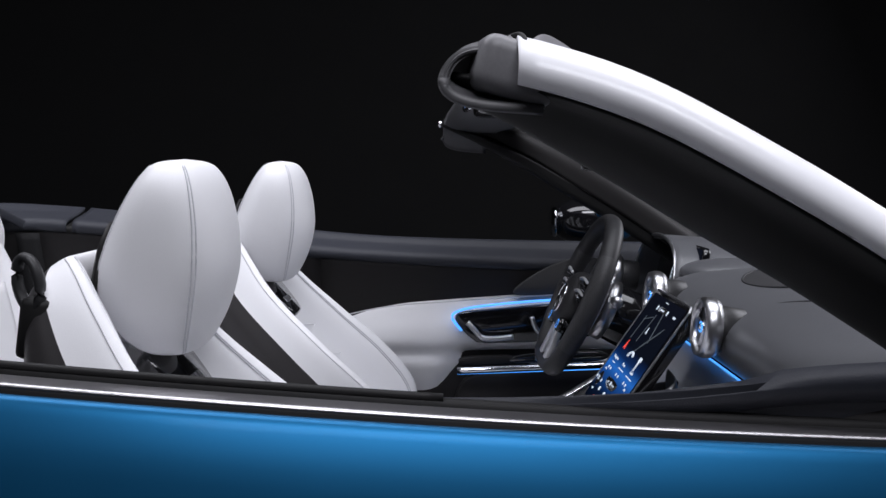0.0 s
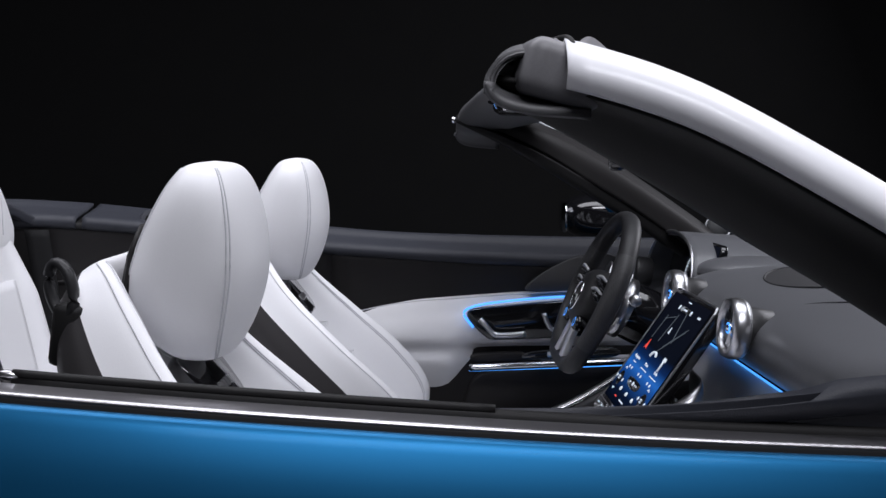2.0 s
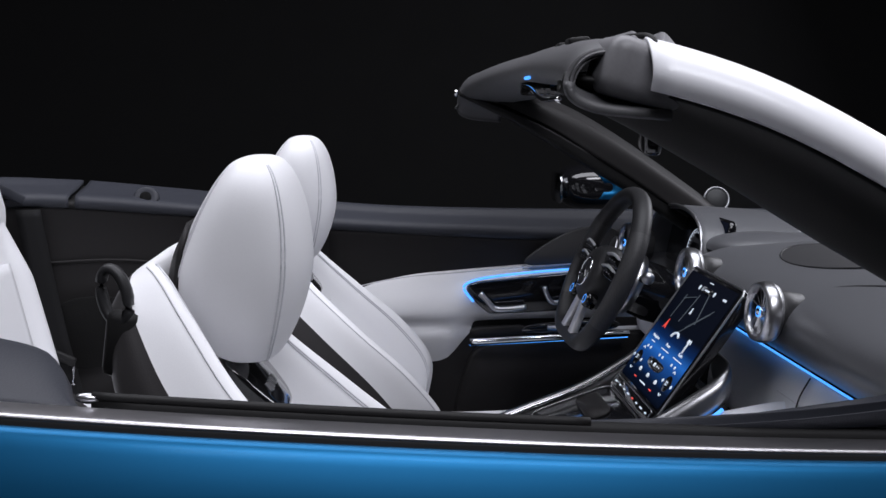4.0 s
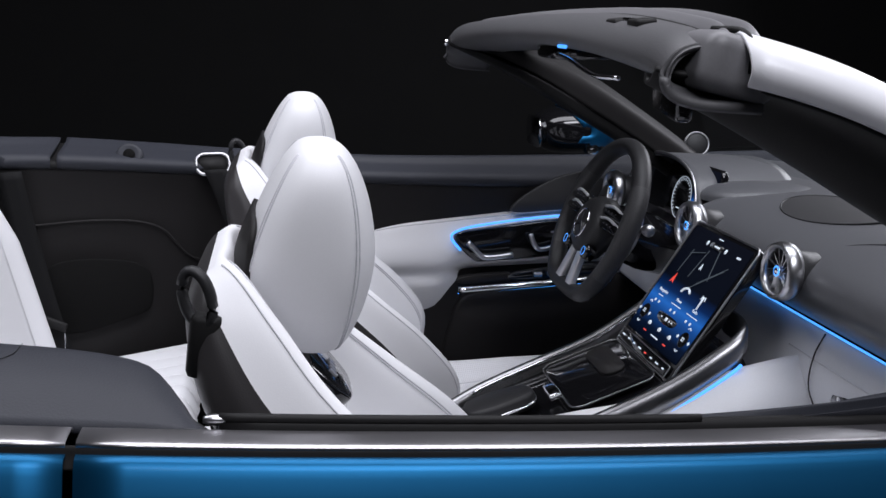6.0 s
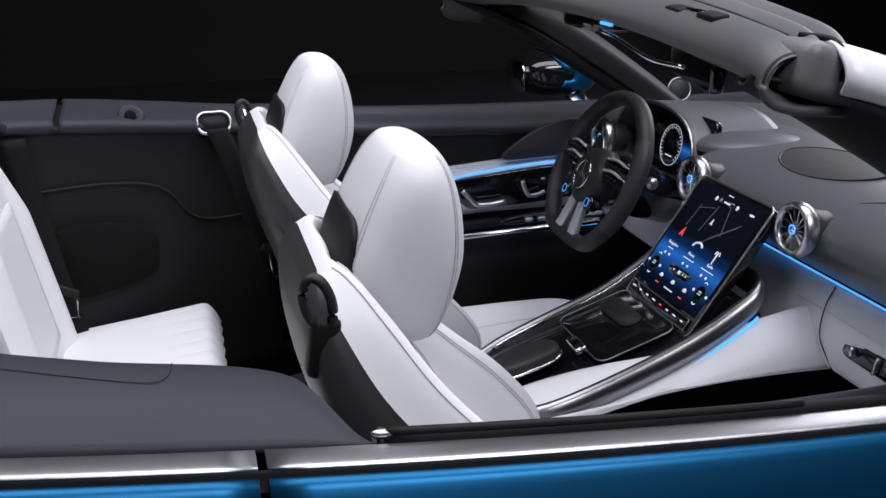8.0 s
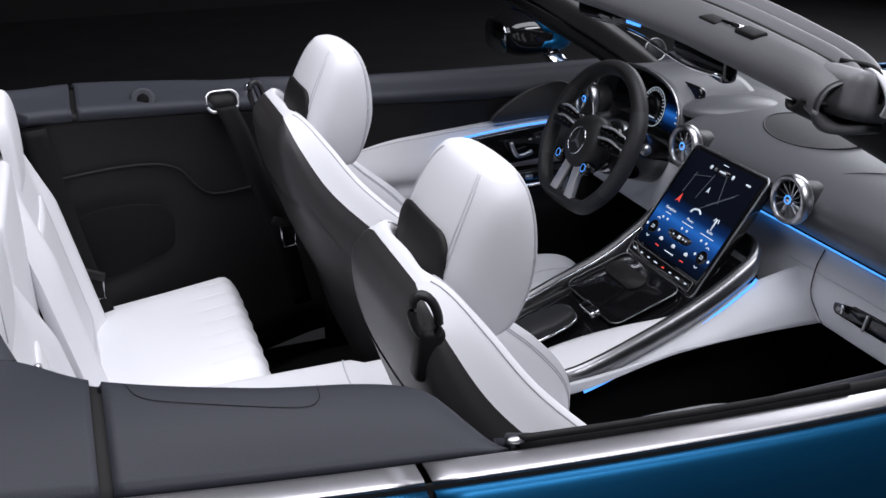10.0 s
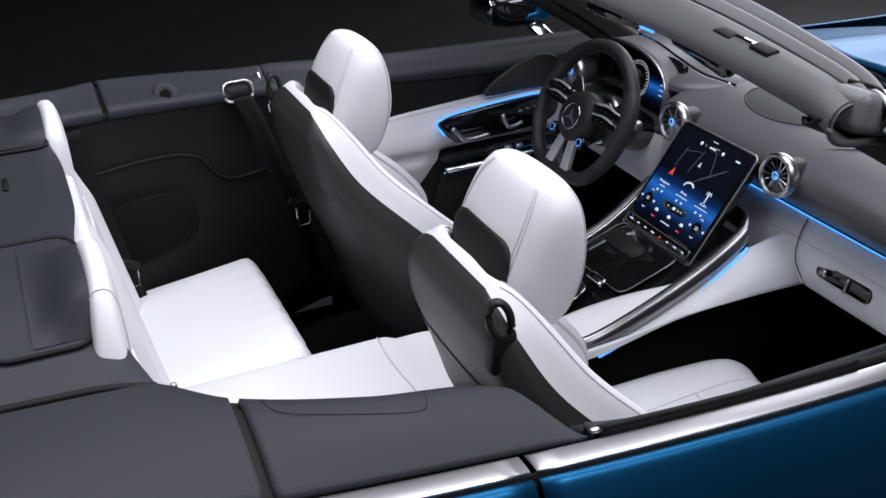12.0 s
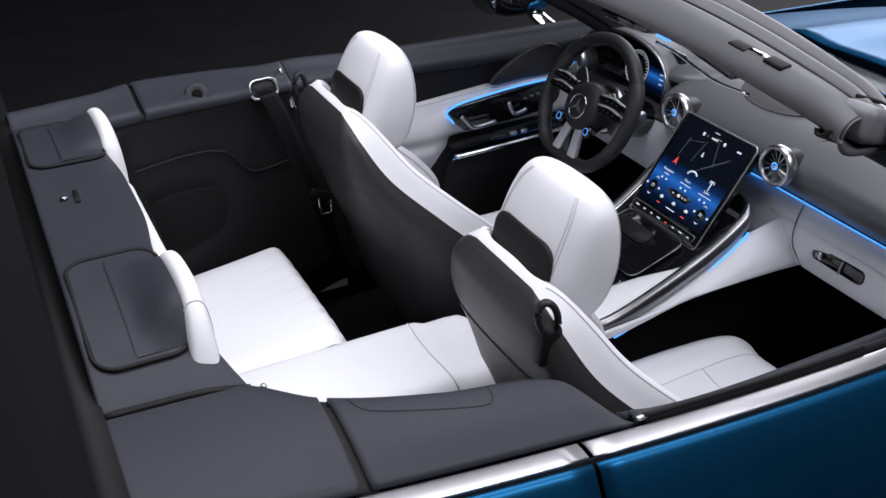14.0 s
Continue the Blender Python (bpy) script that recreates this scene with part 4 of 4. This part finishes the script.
part("ring", ring_body([(0.026, 0.0), (0.03, 0.003), (0.032, -0.004), (0.03, -0.014), (0.026, -0.01)], pose(0, 0, 0, 70, -20, 0), 28), DARK_METAL, tweeter, "satin metal ring")

# ---- door mirror ----
mirror = thing("wing_mirror", "black and blue door mirror on a bright stalk", "mirror", (0.385, 2.63, 0.962))


def mshell(u, v):
    a, b = math.pi * (u - 0.5), 6.2832 * v
    n = lambda c, e: math.copysign(abs(c) ** e, c)
    return Vector((0.02 + 0.11 * n(math.cos(a), 0.8) * n(math.cos(b), 0.7), 0.1 * n(math.sin(a), 0.75), 0.006 + 0.062 * n(math.cos(a), 0.7) * n(math.sin(b), 0.7)))


part("housing", sheet(mshell, 20, 28, False, True), GLOSS_BLACK, mirror, "black mirror housing")
part("cap", sheet(lambda u, v: mshell(0.03 + 0.94 * u, -0.29 + 0.58 * v) * 1.02 + Vector((0.004, 0, 0.004)), 16, 16), PAINT, mirror, "blue painted mirror cap", thick=0.003)
part("mirror_glass", prism(rounded(0.14, 0.08, 0.03), Matrix(((0, 0, -1, -0.09), (-1, 0, 0, 0), (0, 1, 0, 0.004), (0, 0, 0, 1))), 0.006), MIRROR, mirror, "mirror glass")
part("stalk", tube([(0.05, -0.04, -0.03), (0.07, -0.09, -0.065), (0.09, -0.14, -0.085)], 0.018, 10, 12, flat=1.8), CHROME, mirror, "bright mirror stalk")

# ---- front seats ----
QUILT = material("white_quilt_thread", (0.7, 0.7, 0.72), 0.7, scale=900)


def front_seat(yc, out):
    """out: -1 where the door is on the lower-y side, +1 on the other."""
    seat = thing("bucket_seat_assembly", "white leather sports seat with dark shell back and belt guide", "seat", (-0.1, yc, 0.23), "front seats")
    off = Vector((0.1, 0, -0.23))
    lean = Vector((0.1, out * 0.015, -0.23))
    MO = Matrix.Translation(off)
    H = [0, 0.06, 0.14, 0.25, 0.4, 0.56, 0.72, 0.87, 1]
    shell_x, shell_z = [-0.452, -0.462, -0.472, -0.482, -0.47, -0.415, -0.36, -0.33, -0.3], [1.004, 0.996, 0.982, 0.95, 0.863, 0.743, 0.61, 0.5, 0.42]
    edge_x, edge_z = [-0.452, -0.436, -0.415, -0.383, -0.325, -0.225, -0.125, -0.065, -0.08], [1.005, 1.011, 0.996, 0.954, 0.876, 0.781, 0.69, 0.6, 0.5]
    mid_x, mid_z = [-0.452, -0.438, -0.431, -0.427, -0.39, -0.315, -0.235, -0.175, -0.15], [1.005, 1.012, 0.996, 0.947, 0.848, 0.723, 0.61, 0.52, 0.46]
    half = [0.09, 0.105, 0.13, 0.16, 0.195, 0.228, 0.243, 0.243, 0.225]
    wrap = [0.3, 0.34, 0.4, 0.48, 0.58, 0.68, 0.74, 0.77, 0.76]

    def front(u, v):
        ex, ez, mx, mz, sx, sz, h = (tab(H, q, u) for q in (edge_x, edge_z, mid_x, mid_z, shell_x, shell_z, half))
        wr = tab(H, wrap, u)
        pts = []
        for k in (-1, -0.97, -0.82, -0.55, 0, 0.55, 0.82, 0.97, 1):
            a = abs(k)
            if a == 1:
                p = (ex * wr + sx * (1 - wr), k * h, ez * wr + sz * (1 - wr))
            elif a > 0.9:
                p = (ex, k * h, ez)
            elif a > 0.7:
                p = (ex * 0.82 + mx * 0.18 + 0.006 * min(1, 4 * u), k * h, ez * 0.82 + mz * 0.18 + 0.006 * min(1, 4 * u))
            elif a > 0.3:
                p = (mx * 0.9 + ex * 0.1, k * h, mz * 0.9 + ez * 0.1)
            else:
                p = (mx + 0.008 * min(1, 4 * u), 0, mz)
            pts.append(p)
        return cr(pts, v) + lean

    def shell(u, v):
        ex, ez, sx, sz, h = (tab(H, q, u) for q in (edge_x, edge_z, shell_x, shell_z, half))
        wr = tab(H, wrap, u)
        pts = []
        for k in (-1, -0.98, -0.86, -0.5, 0, 0.5, 0.86, 0.98, 1):
            f = {1: wr, 0.98: wr * 0.6, 0.86: wr * 0.2, 0.5: 0.02, 0: 0.0}[abs(k)]
            pts.append((sx + (ex - sx) * f, k * h, sz + (ez - sz) * f))
        return cr(pts, v) + lean

    bf = part("backrest_front", sheet(front, 44, 56), WHITE, seat, "white quilted leather backrest")
    bs = part("back_shell", sheet(shell, 36, 44), SHELL, seat, "dark grey plastic back shell")
    for v0 in (0.245, 0.755):
        for d in (0, 0.008):
            part("seam", tube([front(u, v0 + d) + Vector((0.0006, 0, 0.0006)) for u in np.linspace(0.08, 0.97, 30)], 0.0011, 5), THREAD, bf)
    for v0 in (0.11, 0.89):
        part("seam", tube([front(u, v0) + Vector((0.0006, 0, 0.0006)) for u in np.linspace(0.06, 0.97, 30)], 0.0011, 5), THREAD, bf)
    for k in range(6):
        for s in (-1, 1):
            u0 = 0.24 + 0.1 * k
            part("quilt_seam", tube([front(u0 + 0.2 * t, 0.5 + s * 0.36 * (t - 0.5)) + Vector((0.0007, 0, 0.0007)) for t in np.linspace(0, 1, 14)], 0.001, 5), QUILT, bf)

    def inset(u, v):
        p = shell(0.42 + 0.56 * u, 0.2 + 0.6 * v) - off
        e = min(1, 6 * min(v, 1 - v)) * min(1, 4 * max(0, u - 0.25 * (2 * v - 1) ** 2))
        return Vector((p.x - 0.002 - 0.014 * e, p.y, p.z - 0.004 * e)) + off
    part("shell_panel", sheet(inset, 26, 26), SHELL, bs, "raised lower panel of the shell")

    zs = [0.88, 0.888, 0.912, 0.95, 0.995, 1.045, 1.085, 1.11, 1.122, 1.126]
    front_x = [-0.336, -0.308, -0.29, -0.274, -0.265, -0.268, -0.278, -0.291, -0.306, -0.326]
    rear_x = [-0.345, -0.37, -0.4, -0.424, -0.424, -0.404, -0.382, -0.364, -0.349, -0.328]
    xz = [(p + q) / 2 for p, q in zip(front_x, rear_x)]
    az = [0.0005] + [(p - q) / 2 for p, q in zip(front_x, rear_x)][1:-1] + [0.0005]
    bz = [0.0006, 0.066, 0.096, 0.113, 0.121, 0.12, 0.113, 0.099, 0.076, 0.0006]
    nn = lambda c, e: math.copysign(abs(c) ** e, c)

    def head(u, b, grow=0.0):
        i = u * (len(zs) - 1)
        a, w, x, z = (tab(list(range(10)), q, i) for q in (az, bz, xz, zs))
        return Vector((x + (a + grow) * nn(math.cos(b), 0.78 if math.cos(b) > 0 else 0.7), (w + grow) * nn(math.sin(b), 0.8), z)) + off
    hd = part("headrest", sheet(lambda u, v: head(u, 6.2832 * v), 36, 48, False, True), WHITE, seat, "white leather headrest")
    for b0 in (0.95, 2.45, -0.95, -2.45):
        for d in (-0.035, 0.035):
            part("seam", tube([head(u, b0 + d, 0.0004) for u in np.linspace(0.12, 0.84, 34)], 0.001, 5), THREAD, hd)

    outline = rounded(2, 2, 0.5, 6)

    def back_panel(u, v):
        px, py = outline[int(round(v * len(outline))) % len(outline)]
        px, py = px * u, py * u
        return head((4.0 + 1.1 * py) / 9, math.pi + 0.72 * px * (1 - 0.14 * py), 0.004)
    part("headrest_back", sheet(back_panel, 10, len(outline), False, True), DARK, hd, "dark plastic headrest back panel", thick=0.005, offset=0)
    bp = part("badge_plate", prism(soft_outline([(-0.066, 0.055), (0.066, 0.055), (0.05, -0.028), (0, -0.042), (-0.05, -0.028)]), MO @ Matrix(((0, -0.66, 0.75, -0.322), (1, 0, 0, 0), (0, 0.75, 0.66, 0.848), (0, 0, 0, 1))), 0.025), GLOSS_BLACK, seat, "gloss black plate under the headrest", bevel=0.005)
    for k in range(4):
        part("badge_mark", block(MO @ Matrix(((0, -0.66, 0.75, -0.322), (1, 0, 0, 0), (0, 0.75, 0.66, 0.848), (0, 0, 0, 1))) @ pose(-0.02 + 0.013 * k, -0.004, 0.001, 0, 0, -15), 0.008 if k else 0.012, 0.012, 0.002), SATIN, bp, flat=True)

    def cushion(u, v):
        x = -0.19 + 0.54 * u
        w = 2 * v - 1
        z = tab([-0.19, 0.0, 0.15, 0.27, 0.32, 0.345, 0.35], [0.46, 0.462, 0.476, 0.484, 0.462, 0.415, 0.36], x)
        z += 0.045 * math.exp(-((abs(w) - 0.84) / 0.15) ** 2) * (1 - 0.6 * u) - max(0, abs(w) - 0.88) * 0.9
        return Vector((x, 0.235 * w * (1 - 0.22 * u ** 4), z - 0.02 * abs(w) ** 3 * u)) + off
    cu = part("cushion", sheet(cushion, 40, 48), WHITE_PERF, seat, "white perforated leather cushion")
    for v0 in (0.22, 0.78):
        part("seam", tube([cushion(u, v0) + Vector((0, 0, 0.0008)) for u in np.linspace(0.03, 0.93, 26)], 0.0013, 5), THREAD, cu)
    part("seam", tube([cushion(0.62 + 0.08 * (2 * v - 1) ** 2, v) + Vector((0, 0, 0.0006)) for v in np.linspace(0.22, 0.78, 20)], 0.0013, 5), THREAD, cu)
    part("base", block(MO @ pose(0.06, 0, 0.34), 0.44, 0.44, 0.22), CARPET, seat, "black seat base", bevel=0.03)
    cx, cyy, cz = -0.46, out * 0.163, 0.988
    part("belt_guide", tube([Vector((cx + 0.015 * math.cos(a), cyy + out * 0.005 * math.cos(a), cz + 0.028 * math.sin(a) - 0.008 * math.cos(a))) + off for a in np.linspace(0, 6.2832, 25)[:-1]], 0.0058, 8, closed=True, flat=1.3), BLACK_LEATHER, seat, "black leather belt guide loop")
    part("guide_bracket", block(MO @ pose(-0.456, out * 0.158, 0.937, 0, 8, 0), 0.034, 0.03, 0.07), RUBBER, seat, "black belt guide bracket", bevel=0.008)
    return seat


front_seat(1.235, -1)
front_seat(1.985, 1)

# ---- rear seats ----
RC = 1.6


def rear_seat(vc, y0, y1):
    """A rear place: its headrest at vc beside the middle, its cushion from y0 to y1."""
    rs = thing("rear_seat_bench", "white leather rear seat with narrow headrest", "seat", (-0.87, RC + vc, 0.4), "rear seats")
    off = Vector((0.87, 0, -0.4))
    b0, b1 = y0 - RC - vc, y1 - RC - vc

    def back(u, v):
        w = 2 * v - 1
        z = 1.02 - 0.47 * u - 0.07 * abs(w) ** 4 * (1 - u)
        h = tab([0, 0.15, 0.45, 1], [0.165, 0.18, 0.2, 0.21], u)
        x = -0.95 + 0.09 * u + 0.016 * (1 - w * w) + 0.03 * math.exp(-((abs(w) - 0.8) / 0.18) ** 2) * min(1, 3 * u)
        return Vector((x, h * w, z)) + off
    bk = part("backrest", sheet(back, 30, 40), WHITE, rs, "white leather backrest", thick=0.03, offset=-1, bevel=0.01)
    part("backrest_insert", sheet(lambda u, v: back(0.3 + 0.6 * u, 0.25 + 0.5 * v) + Vector((0.004, 0, 0.001)), 14, 14), WHITE, bk, thick=0.004)

    def cush(u, v):
        w = 2 * v - 1
        x = -0.89 + 0.345 * u
        puff = 0.0025 * abs(math.sin(v * 25.1)) * max(0.0, u - 0.55) / 0.45
        z = 0.556 + 0.044 * u + puff - 0.022 * abs(w) ** 10
        if u > 0.9:
            z -= ((u - 0.9) / 0.1) ** 2 * 0.05
        return Vector((x + puff * 1.5 * (u > 0.9), b0 + (b1 - b0) * v, z)) + off
    cu = part("cushion", sheet(cush, 40, 66), WHITE, rs, "white leather cushion with stitched front", thick=0.1, offset=-1, bevel=0.01)
    for k in range(7):
        part("quilt_seam", tube([cush(u, (k + 1) / 8) + Vector((0, 0, 0.0003)) for u in np.linspace(0.7, 0.99, 10)], 0.0007, 5), WHITE, cu)

    side = 1 if vc > 0 else -1

    def rest_top(y):
        """Height of the headrest's ridge; it falls away to the bolster on the outer side."""
        return tab([-0.1, -0.085, -0.06, 0.0, 0.06, 0.095, 0.13, 0.17], [1.03, 1.068, 1.086, 1.094, 1.091, 1.076, 1.035, 0.96], y * side)

    def pillow(u, v):
        """The headrest: a flat pillow, u across the car, v round its section."""
        y = (-0.1 + 0.27 * u) * side
        e = min(1.0, (min(u, 1 - u) / 0.07 + 0.02)) ** 0.5
        a = 6.2832 * v
        c, q = math.cos(a), math.sin(a)
        x = -0.951 + 0.021 * e * math.copysign(abs(c) ** 0.7, c) + 0.012 * (1 - (y / 0.17) ** 2)
        z = 0.97 + (rest_top(y) - 0.97) * abs(q) ** 0.55 if q > 0 else 0.97 + 0.05 * q
        return Vector((x, y, z)) + off
    hp = part("headrest", sheet(pillow, 44, 36, False, True), WHITE, rs, "narrow white leather headrest")

    def hump(u, v):
        """The slate rear of the headrest, falling to the deck."""
        w = 2 * v - 1
        y = (0.002 + 0.108 * w) * side
        f = (0.5 + 0.5 * math.cos(math.pi * u)) * (1 - abs(w) ** 6)
        x = -0.955 - 0.075 * u
        base = deck_top(x, RC + vc + y - 1.63) + 0.0035
        return Vector((x, y, base + max(rest_top(y) - 0.004 - base, 0.0) * f)) + off
    part("headrest_rear", sheet(hump, 18, 30), GREY_LEATHER, hp, "slate leather rear of the headrest")
    part("seam", tube([pillow(0.68, v) + Vector((0, 0, 0.0002)) for v in np.linspace(0, 0.5, 20)], 0.0012, 5), THREAD, hp)
    return rs


rear_seat(-0.3, 1.085, 1.43)
rear_seat(0.3, 1.7, 2.15)
tagged(part("bench_centre", block(pose(-0.945, RC, 0.82), 0.04, 0.3, 0.42), WHITE, bevel=0.015, segs=4), "white leather middle of the rear backrest", "seat")

bridge = thing("rear_armrest_bridge", "white leather bridge between the rear seats", "armrest", (-0.6, 1.565, 0.3))


def bridge_f(u, v):
    w = 2 * v - 1
    drop = 0.012 * min(1.0, max(0.0, (u - 0.78) / 0.03))
    return Vector((-0.29 + 0.62 * u, 0.131 * w, 0.294 + 0.01 * math.cos(w * 1.5) - 0.03 * abs(w) ** 8 - drop - 0.02 * max(0, u - 0.95) / 0.05))


bt = part("top", sheet(bridge_f, 24, 20), WHITE, bridge, "white leather top", thick=0.05, bevel=0.008)
part("seam", tube([bridge_f(0.74 + 0.03 * (2 * v - 1) ** 2, v) + Vector((0, 0, 0.001)) for v in np.linspace(0.02, 0.98, 16)], 0.0014, 5), THREAD, bt)
part("rear_box", block(pose(0.0, 0, 0.1), 0.6, 0.24, 0.24), CARPET, bridge, "dark box below the bridge", bevel=0.01)
part("drawer", block(pose(0.19, -0.128, 0.19), 0.16, 0.02, 0.085), PALE_GREY, bridge, "grey drawer front", bevel=0.004)
part("drawer", block(pose(0.312, 0, 0.19), 0.02, 0.22, 0.085), PALE_GREY, bridge, "grey drawer front", bevel=0.004)

# pockets behind the rear headrests, lock and seams on the deck
for s in (-1, 1):
    yc = RC - 1.63 + s * 0.3

    def pocket(u, v):
        a = 6.2832 * v
        r = u
        px, py = rounded(0.125, 0.236, 0.03, 8)[int(round(v * 36)) % 36]
        x, y = -1.02 + px * r, yc + py * r
        return Vector((x, y, deck_top(x, y) + 0.003 - 0.006 * math.exp(-((x + 1.03) / 0.04) ** 2) * (1 - r ** 4)))
    part("pocket_cover", sheet(pocket, 12, 36, False, True), GREY_LEATHER, deck, "leather cover behind the headrest")
    part("pocket_joint", tube([(-1.02 + px, yc + py, deck_top(-1.02 + px, yc + py) + 0.003) for px, py in rounded(0.13, 0.241, 0.032, 8)], 0.0035, 6, closed=True), RUBBER, deck, "black joint")
lock = part("deck_lock", turned([(0.002, 0.006), (0.006, 0.004), (0.0075, 0.0)], pose(-1.05, 0.013, deck_top(-1.05, 0) + 0.001, 0, 0, 0), 16), DARK_METAL, deck, "small round lock")
part("deck_slot", prism(rounded(0.008, 0.045, 0.003), pose(-1.03, 0.013, deck_top(-1.03, 0) + 0.004), 0.004), RUBBER, deck, "narrow slot")
for s in (-1, 1):
    part("deck_joint", tube([(x, s * y, z) for x, y, z in ((-1.09, 0.514, 1.012), (-1.02, 0.516, 1.011), (-0.96, 0.518, 1.008), (-0.905, 0.522, 0.998))], 0.005, 8, 20), RUBBER, deck, "black joint")
part("deck_pin", turned([(0.001, 0.004), (0.004, 0.003), (0.005, -0.004)], pose(-0.885, -0.512, 0.985), 14), SATIN, deck, "small metal pin")

# ---- far side fittings ----
hook = thing("coat_hook", "round black coat hook in a satin socket on the belt trim", "hook", (-0.688, 2.21, 0.986))
part("socket", turned([(0.008, -0.002), (0.018, -0.001), (0.024, 0.0), (0.027, -0.003), (0.028, -0.012)], pose(0, 0, 0, 62, 0, 0) @ pose(0, 0, 0), 26), GREY_LEATHER, hook, "grey socket")
part("hole", turned([(0.002, 0.0035), (0.0115, 0.0035), (0.0125, -0.003)], pose(0, 0, 0, 62, 0, 0), 20), CARPET, hook, "black opening")
guide = thing("belt_outlet", "chrome seat belt outlet in the belt trim", "belt outlet", (-0.52, 2.25, 0.955))
OM = pose(0, 0, 0, 70, 0, 6)
part("surround", tube([OM @ Vector((x, y, 0)) for x, y in rounded(0.07, 0.045, 0.018)], 0.004, 8, closed=True), SATIN, guide, "satin surround")
part("opening", prism(rounded(0.068, 0.043, 0.017), OM @ pose(0, 0, 0.0), 0.006), RUBBER, guide, "black opening")
blade = thing("door_edge_trim", "bright vertical trim at the rear edge of the door", "trim", (-0.452, 2.335, 0.94))
part("blade", tube([(0.0, 0.0, 0.025), (0.004, -0.01, 0.005), (0.012, -0.022, -0.03), (0.02, -0.028, -0.075)], 0.008, 8, 14, flat=0.6), CHROME, blade, "bright metal blade")
outlet = thing("rear_belt_outlet", "bright metal rear belt outlet at the corner", "belt outlet", (-0.905, 2.15, 0.96))
part("shell", prism(soft_outline([(-0.022, 0.014), (0.022, 0.014), (0.014, -0.014), (-0.012, -0.018)]), pose(0, 0, 0, 80, 0, 0), 0.014), SATIN, outlet, bevel=0.004)


def belt(name, path, w, label, buckle_at):
    b = thing(name, label, "seat belt", path[0])
    o = Vector(path[0])
    wx = Vector((w / 2, 0.006, 0))
    part("webbing", sheet(lambda u, v: cr(path, u) - o + wx * (2 * v - 1), 30, 4), WEBBING, b, "black belt webbing", thick=0.0015)
    q = Vector(buckle_at) - o
    tg = part("tongue", block(Matrix.Translation(q) @ pose(0, -0.006, 0.025, 0, 25, 0), 0.062, 0.012, 0.02), RUBBER, b, "black plastic tongue grip", bevel=0.005)
    part("tongue_plate", tube([q + Vector(p) for p in ((-0.01, -0.004, 0.018), (-0.006, -0.004, -0.035), (0.022, -0.004, -0.035), (0.024, -0.004, 0.01))], 0.003, 6), CHROME, tg, "chrome tongue plate")
    return b


belt("rear_seat_belt", [(-0.905, 2.11, 0.97), (-0.885, 2.105, 0.84), (-0.86, 2.1, 0.7), (-0.835, 2.095, 0.58), (-0.82, 2.09, 0.45)], 0.047, "black rear seat belt hanging down the side panel", (-0.845, 2.085, 0.64))
belt("front_seat_belt", [(-0.515, 2.235, 0.945), (-0.49, 2.225, 0.88), (-0.455, 2.215, 0.76), (-0.415, 2.21, 0.63), (-0.38, 2.21, 0.45)], 0.047, "black front seat belt hanging beside the door", (-0.413, 2.2, 0.645))
side = part("panel_bead", tube([(-0.93, stitch(-0.93, 1)[0] + 0.004, 0.853), (-0.75, stitch(-0.75)[0] + 0.004, 0.852), (-0.64, stitch(-0.64)[0] + 0.004, 0.825), (-0.57, stitch(-0.57)[0] + 0.006, 0.745), (-0.45, stitch(-0.45)[0] + 0.004, 0.73)], 0.003, 6, 24), DARK, trim, "raised bead on the side panel")
part("speaker_panel", prism(soft_outline([(-0.85, 0.77), (-0.68, 0.755), (-0.66, 0.67), (-0.7, 0.64), (-0.84, 0.63)]), Matrix(((1, 0, 0, 0), (0.35, 0, -1, 0.51 + 0.25), (0, 1, 0, 0), (0, 0, 0, 1))), 0.01), CARPET, trim, "dark cloth speaker panel", bevel=0.003)
